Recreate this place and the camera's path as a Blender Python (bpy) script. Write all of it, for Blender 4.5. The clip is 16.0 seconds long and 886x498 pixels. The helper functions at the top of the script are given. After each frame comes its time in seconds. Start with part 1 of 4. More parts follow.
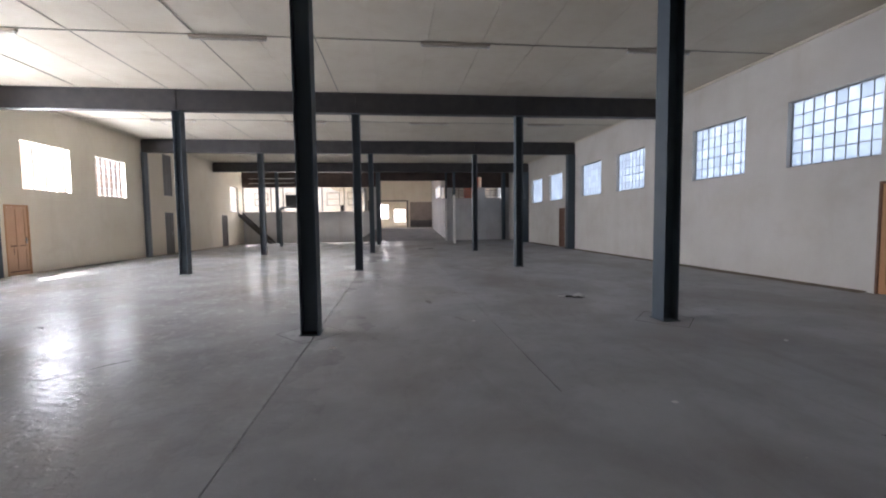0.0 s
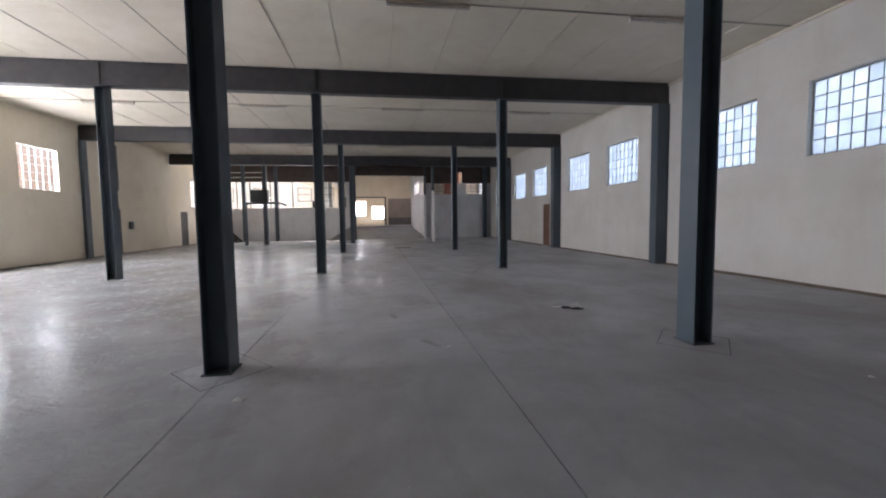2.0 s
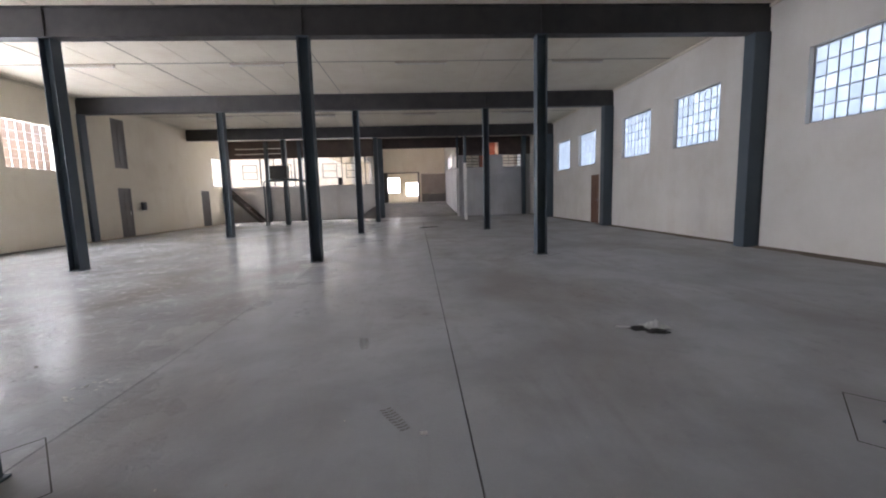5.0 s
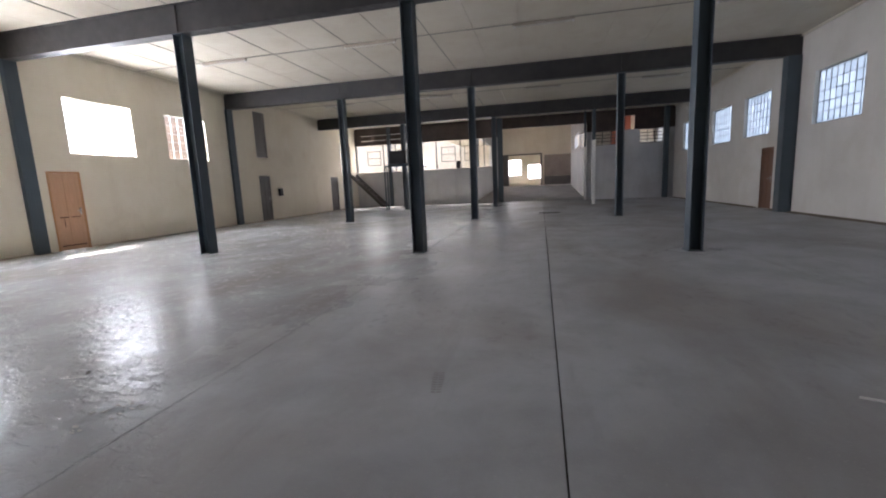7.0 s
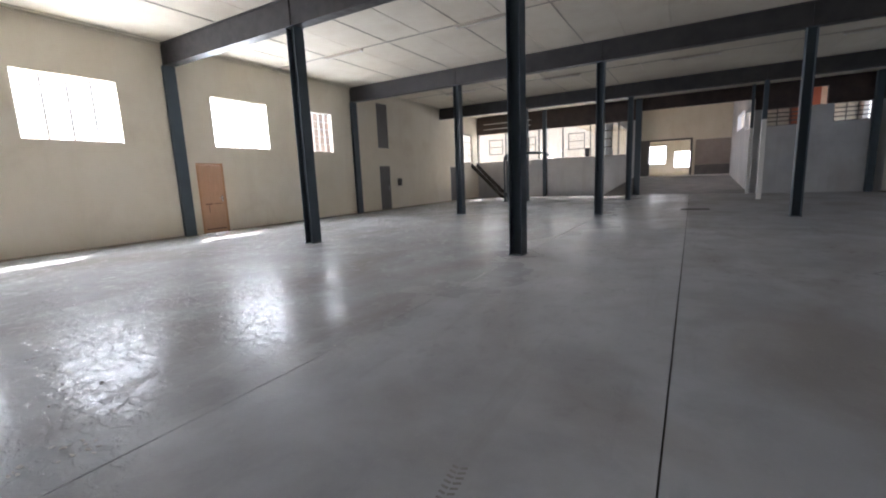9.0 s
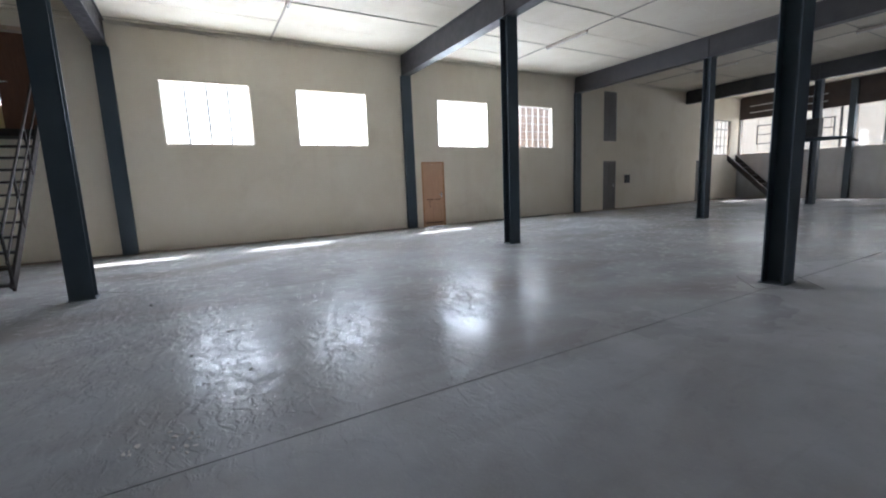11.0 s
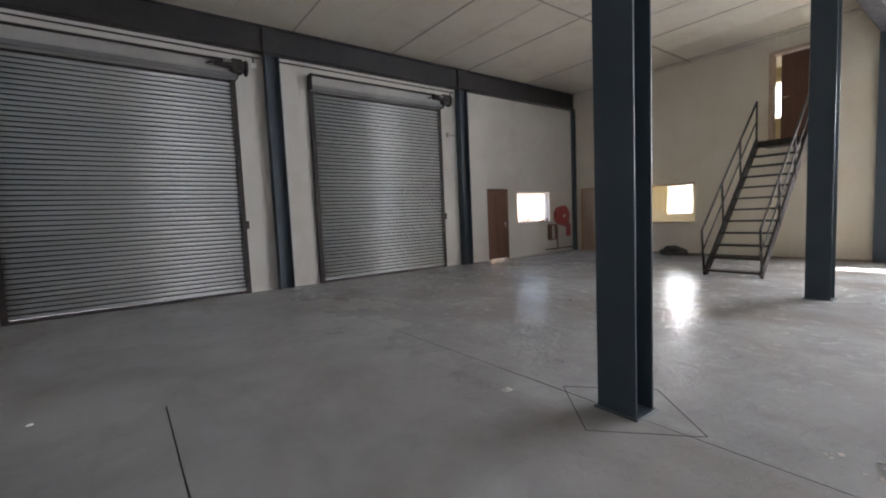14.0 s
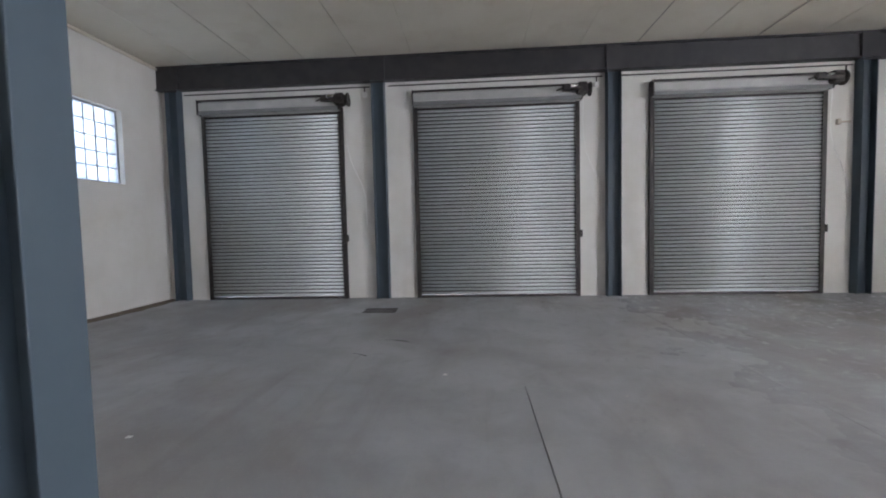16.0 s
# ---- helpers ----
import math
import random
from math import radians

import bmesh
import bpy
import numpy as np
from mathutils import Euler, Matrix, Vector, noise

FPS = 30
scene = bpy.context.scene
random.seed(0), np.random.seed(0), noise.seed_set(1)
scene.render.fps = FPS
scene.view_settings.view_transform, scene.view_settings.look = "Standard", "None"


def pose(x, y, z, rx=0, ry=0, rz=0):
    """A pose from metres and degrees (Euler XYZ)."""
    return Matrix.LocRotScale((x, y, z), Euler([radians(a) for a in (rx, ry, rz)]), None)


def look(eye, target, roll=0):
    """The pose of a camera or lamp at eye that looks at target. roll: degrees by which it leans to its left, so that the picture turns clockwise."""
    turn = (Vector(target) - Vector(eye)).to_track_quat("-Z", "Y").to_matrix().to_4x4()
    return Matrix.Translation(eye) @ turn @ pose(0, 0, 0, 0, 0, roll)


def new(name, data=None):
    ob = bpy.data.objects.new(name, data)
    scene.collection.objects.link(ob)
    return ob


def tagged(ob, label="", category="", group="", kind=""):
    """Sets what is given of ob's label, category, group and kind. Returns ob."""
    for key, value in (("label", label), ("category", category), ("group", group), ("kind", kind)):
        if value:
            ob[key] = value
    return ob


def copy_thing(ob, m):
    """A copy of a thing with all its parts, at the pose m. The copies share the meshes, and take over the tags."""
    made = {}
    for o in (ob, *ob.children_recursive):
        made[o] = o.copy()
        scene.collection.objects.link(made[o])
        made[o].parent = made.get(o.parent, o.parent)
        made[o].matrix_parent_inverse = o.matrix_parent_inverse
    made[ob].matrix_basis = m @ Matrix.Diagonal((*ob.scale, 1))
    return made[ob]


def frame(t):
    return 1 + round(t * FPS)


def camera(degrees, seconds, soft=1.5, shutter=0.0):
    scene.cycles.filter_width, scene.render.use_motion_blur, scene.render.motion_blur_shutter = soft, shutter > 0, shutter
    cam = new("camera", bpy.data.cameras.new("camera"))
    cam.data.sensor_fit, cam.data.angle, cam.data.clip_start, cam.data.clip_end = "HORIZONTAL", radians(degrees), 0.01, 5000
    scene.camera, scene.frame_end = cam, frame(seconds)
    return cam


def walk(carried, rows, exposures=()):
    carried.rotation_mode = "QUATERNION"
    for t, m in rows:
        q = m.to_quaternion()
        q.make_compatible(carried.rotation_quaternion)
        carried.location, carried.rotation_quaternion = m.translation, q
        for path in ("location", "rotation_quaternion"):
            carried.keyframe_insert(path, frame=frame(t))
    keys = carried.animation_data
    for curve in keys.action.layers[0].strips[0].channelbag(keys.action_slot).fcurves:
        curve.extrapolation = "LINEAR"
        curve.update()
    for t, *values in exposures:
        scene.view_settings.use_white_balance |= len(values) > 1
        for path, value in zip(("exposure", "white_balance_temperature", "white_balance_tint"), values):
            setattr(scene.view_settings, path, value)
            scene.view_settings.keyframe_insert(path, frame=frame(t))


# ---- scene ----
cam = camera(92.3, 16.0, 2.0)
PATH = [
    (0, (-0.022, 0.021, 1.404), (0.195, 2.005, 1.276), -0.7),
    (0.5, (0.052, 0.339, 1.394), (0.28, 2.322, 1.268), -1.0),
    (1, (0.091, 0.692, 1.393), (0.342, 2.672, 1.266), -0.8),
    (1.5, (0.218, 1.048, 1.379), (0.485, 3.026, 1.251), -0.7),
    (2, (0.315, 1.453, 1.364), (0.619, 3.425, 1.224), -0.7),
    (2.5, (0.408, 1.843, 1.369), (0.741, 3.809, 1.216), -1.1),
    (3, (0.585, 2.214, 1.367), (0.938, 4.175, 1.192), -1.5),
    (3.2, (0.653, 2.36, 1.33), (1.013, 4.319, 1.152), -1.4),
    (5.5, (1.115, 3.958, 1.304), (1.053, 5.941, 1.047), -1.8),
    (6, (1.151, 4.262, 1.298), (0.9, 6.228, 1.035), -1.9),
    (6.5, (1.147, 4.566, 1.299), (0.794, 6.513, 1.014), -2.0),
    (7, (1.198, 4.852, 1.292), (0.746, 6.777, 0.991), -2.5),
    (7.5, (1.253, 5.147, 1.295), (0.779, 7.064, 0.977), -1.9),
    (8, (1.286, 5.473, 1.284), (0.821, 7.39, 0.95), -1.1),
    (8.5, (1.327, 5.721, 1.303), (0.666, 7.578, 0.967), -1.9),
    (8.7, (1.366, 5.83, 1.314), (0.557, 7.628, 0.982), -2.2),
    (11, (1.168, 6.981, 1.281), (-0.551, 7.961, 0.987), -2.4),
    (11.5, (1.088, 7.032, 1.296), (-0.82, 7.563, 1.021), -3.3),
    (12, (1.071, 7.129, 1.294), (-0.913, 7.08, 1.039), -2.8),
    (12.5, (1.121, 7.18, 1.312), (-0.786, 6.625, 1.078), -2.6),
    (13, (1.188, 7.131, 1.317), (-0.527, 6.121, 1.111), -2.7),
    (13.5, (1.334, 7.092, 1.324), (-0.164, 5.78, 1.143), -2.6),
    (14, (1.462, 7.054, 1.331), (0.264, 5.46, 1.177), -2.5),
    (14.5, (1.533, 7.075, 1.361), (0.794, 5.221, 1.243), -2.2),
    (15, (1.598, 7.153, 1.423), (1.251, 5.186, 1.313), -1.3),
    (15.5, (1.668, 7.228, 1.502), (1.658, 5.231, 1.383), -1.2),
    (16, (1.769, 7.302, 1.532), (1.91, 5.31, 1.426), -1.3),
]
EXPOSURES = [(0, 2.62, 6150, 19), (3, 2.68, 6150, 19), (6, 2.68, 6200, 19), (7, 2.45, 6150, 18), (8.5, 2.4, 6100, 17), (11, 1.95, 5650, 13), (12.5, 1.8, 5350, 13), (13.5, 2.4, 6050, 16), (14, 2.9, 6300, 16), (14.5, 3.6, 6500, 15), (15, 4.05, 6350, 14), (15.5, 4.05, 6200, 15), (16, 3.5, 6050, 16)]
walk(cam, [(t, look(eye, aim, roll)) for t, eye, aim, roll in PATH], EXPOSURES)

# ---- world, sun, exposure ----
world = bpy.data.worlds.new("sky")
scene.world = world
world.use_nodes = True
wn = world.node_tree.nodes
wn.clear()
sky = wn.new("ShaderNodeTexSky")
sky.sky_type = "NISHITA"
sky.sun_disc = False
sky.sun_elevation = radians(54.5)
sky.sun_rotation = radians(-43)
sky.dust_density = 6.0
wbg = wn.new("ShaderNodeBackground")
wbg.inputs["Strength"].default_value = 0.15
wout = wn.new("ShaderNodeOutputWorld")
world.node_tree.links.new(sky.outputs[0], wbg.inputs[0])
world.node_tree.links.new(wbg.outputs[0], wout.inputs[0])

sun = new("sun", bpy.data.lights.new("sun", "SUN"))
sun.data.energy, sun.data.angle, sun.data.color = 5.0, radians(0.5), (1.0, 0.94, 0.84)
sun.matrix_world = look((0, 0, 20), (0.49 * 10, -0.52 * 10, 10))


def window_lamp(x, y, z, toward, w, h, power, color):
    la = bpy.data.lights.new("window_light", "AREA")
    la.shape, la.size, la.size_y, la.energy, la.color = "RECTANGLE", w, h, power, color
    ob = new("window_light", la)
    ob.matrix_world = look((x, y, z), toward)
    return ob


WEST_WINDOWS = ((6.53, 8.44), (9.58, 11.5), (13.88, 15.79), (17.0, 18.75))
for a, b in WEST_WINDOWS:
    window_lamp(-11.12, (a + b) / 2, 3.23, (0, (a + b) / 2, 1.1), b - a, 1.4, 60 if a < 16 else 25, (0.95, 0.97, 1.0))
for a, b in ((-0.6, 1.3), (2.6, 4.5), (6.8, 8.67), (9.8, 11.7), (14.1, 16.02), (17.25, 19.2), (21.5, 23.42), (24.55, 26.5), (28.6, 30.5)):
    window_lamp(8.82, (a + b) / 2, 3.22, (0, (a + b) / 2, 3.22), b - a, 1.4, 8, (0.8, 0.91, 1.0))
for x, w in ((-9.7, 2.2), (-7.43, 1.8), (-4.0, 4.4)):
    window_lamp(x, 32.32, 3.13, (x, 0, 2.2), w, 1.7, 5 * w, (1.0, 0.97, 0.92))
window_lamp(-14.98, -0.22, 1.56, (0, -0.22, 1.4), 0.8, 1.0, 26, (1.0, 0.98, 0.94))

# ---- materials ----


class Mat:
    """A node material under construction: nodes and links by short calls."""

    def __init__(self, name):
        self.m = bpy.data.materials.new(name)
        self.m.use_nodes = True
        self.t = self.m.node_tree
        self.t.nodes.clear()
        self.out = self.t.nodes.new("ShaderNodeOutputMaterial")
        self.co = self.t.nodes.new("ShaderNodeNewGeometry").outputs["Position"]

    def node(self, kind, **vals):
        n = self.t.nodes.new(kind)
        for k, v in vals.items():
            n.inputs[k.replace("_", " ")].default_value = v
        return n

    def link(self, a, b):
        self.t.links.new(a, b)

    def noise(self, scale, detail=5.0, rough=0.55, stretch=None, distort=0.0):
        n = self.node("ShaderNodeTexNoise", Scale=scale, Detail=detail, Roughness=rough, Distortion=distort)
        src = self.co
        if stretch:
            mp = self.node("ShaderNodeMapping", Scale=stretch)
            self.link(src, mp.inputs["Vector"])
            src = mp.outputs[0]
        self.link(src, n.inputs["Vector"])
        return n.outputs["Fac"]

    def ramp(self, fac, *stops):
        n = self.t.nodes.new("ShaderNodeValToRGB")
        e = n.color_ramp.elements
        while len(e) < len(stops):
            e.new(0.5)
        for el, (p, c) in zip(e, stops):
            el.position = p
            el.color = (c, c, c, 1) if isinstance(c, (int, float)) else (*c, 1)
        self.link(fac, n.inputs[0])
        return n.outputs[0]

    def mix(self, fac, a, b, blend="MIX"):
        n = self.t.nodes.new("ShaderNodeMix")
        n.data_type, n.blend_type = "RGBA", blend
        for sock, v in ((n.inputs[0], fac), (n.inputs[6], a), (n.inputs[7], b)):
            if isinstance(v, bpy.types.NodeSocket):
                self.link(v, sock)
            elif isinstance(v, tuple):
                sock.default_value = (*v, 1)
            else:
                sock.default_value = v
        return n.outputs[2]

    def done(self, color, rough=0.6, metal=0.0, bump=None, strength=0.2, dist=0.01, spec=0.5):
        p = self.t.nodes.new("ShaderNodeBsdfPrincipled")
        for sock, v in (("Base Color", color), ("Roughness", rough), ("Metallic", metal), ("Specular IOR Level", spec)):
            if isinstance(v, bpy.types.NodeSocket):
                self.link(v, p.inputs[sock])
            elif isinstance(v, tuple):
                p.inputs[sock].default_value = (*v, 1)
            else:
                p.inputs[sock].default_value = v
        if bump is not None:
            bn = self.node("ShaderNodeBump", Strength=strength, Distance=dist)
            self.link(bump, bn.inputs["Height"])
            self.link(bn.outputs[0], p.inputs["Normal"])
        self.link(p.outputs[0], self.out.inputs[0])
        return self.m


def paint(name, a, b, rough=0.5, scale=6.0, bump=0.1, metal=0.0, spec=0.5):
    """Two close tones in patches, with a fine grain."""
    m = Mat(name)
    c = m.mix(m.ramp(m.noise(scale, 6), (0.35, 0.0), (0.65, 1.0)), a, b)
    g = m.noise(scale * 22, 3)
    r = m.ramp(m.noise(scale * 2.3, 4), (0.3, max(rough - 0.1, 0.05)), (0.7, min(rough + 0.12, 1.0)))
    return m.done(c, r, metal, g, bump, 0.004, spec)


def make_floor():
    m = Mat("polished_concrete")
    big = m.ramp(m.noise(0.35, 4), (0.35, 0.0), (0.65, 1.0))
    mid = m.ramp(m.noise(1.6, 7, 0.65), (0.4, 0.0), (0.62, 1.0))
    c = m.mix(big, (0.385, 0.395, 0.405), (0.48, 0.49, 0.5))
    c = m.mix(m.ramp(mid, (0.0, 0.2), (1.0, 0.0)), c, (0.31, 0.295, 0.285))
    stain = m.ramp(m.noise(0.55, 5, 0.55, (1.0, 0.6, 1.0), 0.6), (0.46, 0.0), (0.66, 0.75))
    c = m.mix(stain, c, (0.28, 0.255, 0.235))
    cloud = m.ramp(m.noise(1.3, 6, 0.6, None, 0.3), (0.45, 0.0), (0.63, 0.35))
    c = m.mix(cloud, c, (0.26, 0.255, 0.25))
    drag = m.ramp(m.noise(1.1, 4, 0.6, (3.0, 0.35, 1.0), 0.3), (0.58, 0.0), (0.75, 0.4))
    c = m.mix(drag, c, (0.27, 0.255, 0.24))
    c = m.mix(m.ramp(m.noise(45, 2), (0.62, 0.0), (0.72, 0.3)), c, (0.47, 0.45, 0.43))
    # the western half keeps its smooth coating, the rest is worn dull and dusty
    sep = m.t.nodes.new("ShaderNodeSeparateXYZ")
    m.link(m.co, sep.inputs[0])
    wear = m.node("ShaderNodeMath")
    wear.operation = "MULTIPLY_ADD"
    wear.inputs[1].default_value, wear.inputs[2].default_value = 0.16, 0.22
    m.link(sep.outputs["X"], wear.inputs[0])
    edge = m.node("ShaderNodeMath")
    edge.operation = "ADD"
    m.link(wear.outputs[0], edge.inputs[0])
    m.link(m.noise(0.5, 5, 0.6), edge.inputs[1])
    worn = m.ramp(edge.outputs[0], (0.0, 0.0), (1.0, 1.0))
    rough = m.mix(m.ramp(worn, (0.35, 0.0), (1.0, 1.0)), m.ramp(m.noise(1.4, 6, 0.62), (0.2, 0.13), (0.8, 0.22)), (0.5, 0.5, 0.5))
    gloss = m.ramp(worn, (0.0, 0.046), (0.5, 0.018), (0.9, 0.07))
    # flakes lifted out of the coating, in patches
    chip = m.ramp(m.noise(8.0, 5, 0.62, (1.0, 0.7, 1.0), 0.4), (0.58, 0.0), (0.61, 1.0))
    chip = m.mix(m.ramp(m.noise(0.7, 3, 0.5), (0.42, 0.12), (0.56, 1.0)), (0.0, 0.0, 0.0), chip)
    gloss = m.mix(chip, gloss, (0.002, 0.002, 0.002))
    rough = m.mix(chip, rough, (0.65, 0.65, 0.65))
    waves = m.noise(2.0, 2, 0.5, None, 0.3)
    flake = m.ramp(m.noise(7.5, 6, 0.62, (0.8, 1.2, 1.0), 0.5), (0.49, 0.0), (0.56, 1.0))
    peel = m.ramp(m.noise(0.8, 3, 0.5), (0.3, 0.0), (0.55, 1.0))
    ripple = m.noise(9.0, 4, 0.55, (1.0, 1.25, 1.0), 0.4)
    h = m.mix(0.68, waves, m.mix(peel, (0.5, 0.5, 0.5), m.mix(0.3, ripple, flake)))
    h = m.mix(m.ramp(worn, (0.35, 0.0), (0.75, 1.0)), h, m.ramp(m.noise(60, 3), (0.3, 0.485), (0.7, 0.515)))
    return m.done(c, rough, 0.0, h, 0.55, 0.03, gloss)


def make_wall(name, a, b, dirt, amount=0.45):
    m = Mat(name)
    c = m.mix(m.ramp(m.noise(0.7, 6, 0.6), (0.35, 0.0), (0.65, 1.0)), a, b)
    streak = m.ramp(m.noise(1.0, 5, 0.6, (1.6, 1.6, 0.22)), (0.52, 0.0), (0.75, amount))
    c = m.mix(streak, c, dirt)
    c = m.mix(m.ramp(m.noise(0.9, 7, 0.65, None, 0.4), (0.52, 0.0), (0.72, 0.28)), c, dirt)
    c = m.mix(m.ramp(m.noise(9.0, 4, 0.7), (0.66, 0.0), (0.76, 0.35)), c, dirt)
    h = m.mix(0.4, m.noise(28, 5), m.noise(2.2, 3))
    return m.done(c, 0.85, 0.0, h, 0.25, 0.012, 0.25)


def make_wood(name, a, b, axis=(14.0, 14.0, 1.2), rough=0.5):
    m = Mat(name)
    g = m.noise(2.2, 7, 0.65, axis, 1.5)
    c = m.mix(m.ramp(g, (0.3, 0.0), (0.7, 1.0)), a, b)
    return m.done(c, rough, 0.0, g, 0.15, 0.003)


def make_frosted():
    m = Mat("frosted_glass")
    oi = m.t.nodes.new("ShaderNodeObjectInfo")
    c = m.mix(oi.outputs["Random"], (0.34, 0.365, 0.385), (0.43, 0.455, 0.475))
    c = m.mix(m.ramp(m.noise(4.0, 5, 0.6, (1, 1, 0.25)), (0.4, 0.0), (0.7, 0.5)), c, (0.29, 0.315, 0.34))
    tr = m.node("ShaderNodeBsdfTranslucent")
    m.link(c, tr.inputs["Color"])
    gl = m.node("ShaderNodeBsdfGlossy", Roughness=0.25)
    mx = m.node("ShaderNodeMixShader", Fac=0.06)
    m.link(tr.outputs[0], mx.inputs[1])
    m.link(gl.outputs[0], mx.inputs[2])
    m.link(mx.outputs[0], m.out.inputs[0])
    return m.m


def make_glass():
    m = Mat("clear_glass")
    tr = m.node("ShaderNodeBsdfTransparent", Color=(0.94, 0.96, 0.96, 1))
    gl = m.node("ShaderNodeBsdfGlossy", Roughness=0.03)
    mx = m.node("ShaderNodeMixShader", Fac=0.05)
    m.link(tr.outputs[0], mx.inputs[1])
    m.link(gl.outputs[0], mx.inputs[2])
    m.link(mx.outputs[0], m.out.inputs[0])
    return m.m


FLOOR = make_floor()
BED = paint("floor_bed", (0.06, 0.055, 0.05), (0.09, 0.08, 0.07), 0.9, 3)
PLASTER = make_wall("plaster_white", (0.62, 0.6, 0.555), (0.69, 0.67, 0.63), (0.5, 0.45, 0.38), 0.22)
PLASTER_W = make_wall("plaster_cream", (0.75, 0.68, 0.55), (0.8, 0.74, 0.625), (0.56, 0.47, 0.35), 0.2)
PLASTER_G = make_wall("plaster_grey", (0.5, 0.5, 0.51), (0.6, 0.6, 0.6), (0.38, 0.36, 0.34))
YELLOW = make_wall("plaster_yellow", (0.78, 0.66, 0.4), (0.82, 0.7, 0.45), (0.6, 0.5, 0.3), 0.2)
CEIL = make_wall("ceiling_board", (0.68, 0.625, 0.515), (0.74, 0.69, 0.585), (0.54, 0.45, 0.33), 0.25)
STEEL = paint("navy_steel_paint", (0.052, 0.072, 0.089), (0.06, 0.082, 0.1), 0.5, 0.9, 0.03)
BEAM = paint("dark_beam_paint", (0.025, 0.024, 0.026), (0.04, 0.037, 0.037), 0.5, 3, 0.12)
FASCIA = paint("brown_fascia", (0.035, 0.022, 0.02), (0.06, 0.038, 0.033), 0.55, 2, 0.1)


def make_galvanised():
    m = Mat("galvanised_slat")
    c = m.mix(m.ramp(m.noise(1.2, 5, 0.6, (0.4, 1.0, 1.0)), (0.3, 0.0), (0.7, 1.0)), (0.6, 0.635, 0.625), (0.68, 0.71, 0.7))
    return m.done(c, 0.5, 0.6)


GALV = make_galvanised()
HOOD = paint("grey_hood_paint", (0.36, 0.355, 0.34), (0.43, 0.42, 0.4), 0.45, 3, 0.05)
# darker grey for the shaded underside at the hood's lower edge
HOOD_SHADE = paint("hood_shade_grey", (0.17, 0.175, 0.175), (0.22, 0.22, 0.215), 0.45, 3, 0.05)
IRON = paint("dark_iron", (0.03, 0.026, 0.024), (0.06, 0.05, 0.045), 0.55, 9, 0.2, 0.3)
FRAME = paint("window_steel", (0.09, 0.09, 0.09), (0.14, 0.14, 0.135), 0.55, 12, 0.15)
FRAME_G = paint("window_grey_frame", (0.2, 0.205, 0.21), (0.26, 0.26, 0.26), 0.55, 12, 0.15)
GRILLE = paint("cream_grille_paint", (0.5, 0.43, 0.32), (0.58, 0.5, 0.38), 0.6, 8, 0.1)
FRAME_L = paint("window_light_frame", (0.62, 0.6, 0.55), (0.7, 0.68, 0.64), 0.6, 8, 0.1)
WOOD_RED = make_wood("orange_wood", (0.42, 0.2, 0.085), (0.52, 0.28, 0.13))
WOOD_TAN = make_wood("tan_wood", (0.5, 0.29, 0.17), (0.6, 0.37, 0.23))
WOOD_DARK = make_wood("dark_wood", (0.13, 0.06, 0.035), (0.19, 0.09, 0.05))
WOOD_PALE = make_wood("pale_wood", (0.44, 0.31, 0.22), (0.54, 0.4, 0.29))
WOOD_GREY = make_wood("grey_door", (0.1, 0.09, 0.085), (0.14, 0.13, 0.12))
RED = paint("hose_red", (0.36, 0.05, 0.05), (0.44, 0.085, 0.075), 0.4, 7, 0.1)
BLACK = paint("black_rubber", (0.018, 0.018, 0.018), (0.03, 0.03, 0.03), 0.6, 9, 0.2)
LAMPMETAL = paint("tube_batten", (0.42, 0.36, 0.29), (0.5, 0.44, 0.36), 0.5, 5, 0.1)
TUBE = paint("tube_glass", (0.62, 0.6, 0.55), (0.7, 0.68, 0.62), 0.25, 5, 0.02)
WHITE = paint("white_paint", (0.74, 0.73, 0.7), (0.8, 0.79, 0.77), 0.5, 5, 0.08)
CHROME = paint("chrome", (0.6, 0.6, 0.58), (0.7, 0.7, 0.68), 0.25, 9, 0.05, 1.0)
PLASTIC = paint("crumpled_plastic", (0.6, 0.62, 0.6), (0.72, 0.72, 0.7), 0.3, 12, 0.3)
DUST = paint("pale_debris", (0.5, 0.47, 0.43), (0.62, 0.6, 0.56), 0.9, 20, 0.4)
RAMP = paint("ramp_concrete", (0.25, 0.25, 0.25), (0.33, 0.325, 0.32), 0.9, 1.2, 0.3)
GROUND_DARK = paint("dark_concrete", (0.13, 0.125, 0.12), (0.19, 0.18, 0.17), 0.9, 1.5, 0.3)
GROUND = paint("yard_concrete", (0.25, 0.23, 0.2), (0.33, 0.3, 0.26), 0.9, 1.5, 0.3)
OUTSIDE = make_wall("outside_render", (0.62, 0.55, 0.45), (0.7, 0.62, 0.52), (0.5, 0.42, 0.33))
OUTSIDE_TAN = make_wall("tan_render", (0.58, 0.52, 0.42), (0.64, 0.58, 0.48), (0.5, 0.43, 0.33))
OUTSIDE_PINK = make_wall("pink_tan_render", (0.56, 0.43, 0.34), (0.64, 0.5, 0.4), (0.46, 0.34, 0.26))
OUTSIDE_BRICK = make_wall("brick_boundary", (0.24, 0.17, 0.12), (0.3, 0.22, 0.16), (0.17, 0.12, 0.09))
MUD = paint("dried_mud", (0.25, 0.235, 0.22), (0.31, 0.295, 0.28), 0.95, 14, 0.3)
BRICKRED = make_wall("red_render", (0.45, 0.14, 0.09), (0.5, 0.17, 0.11), (0.35, 0.1, 0.07))


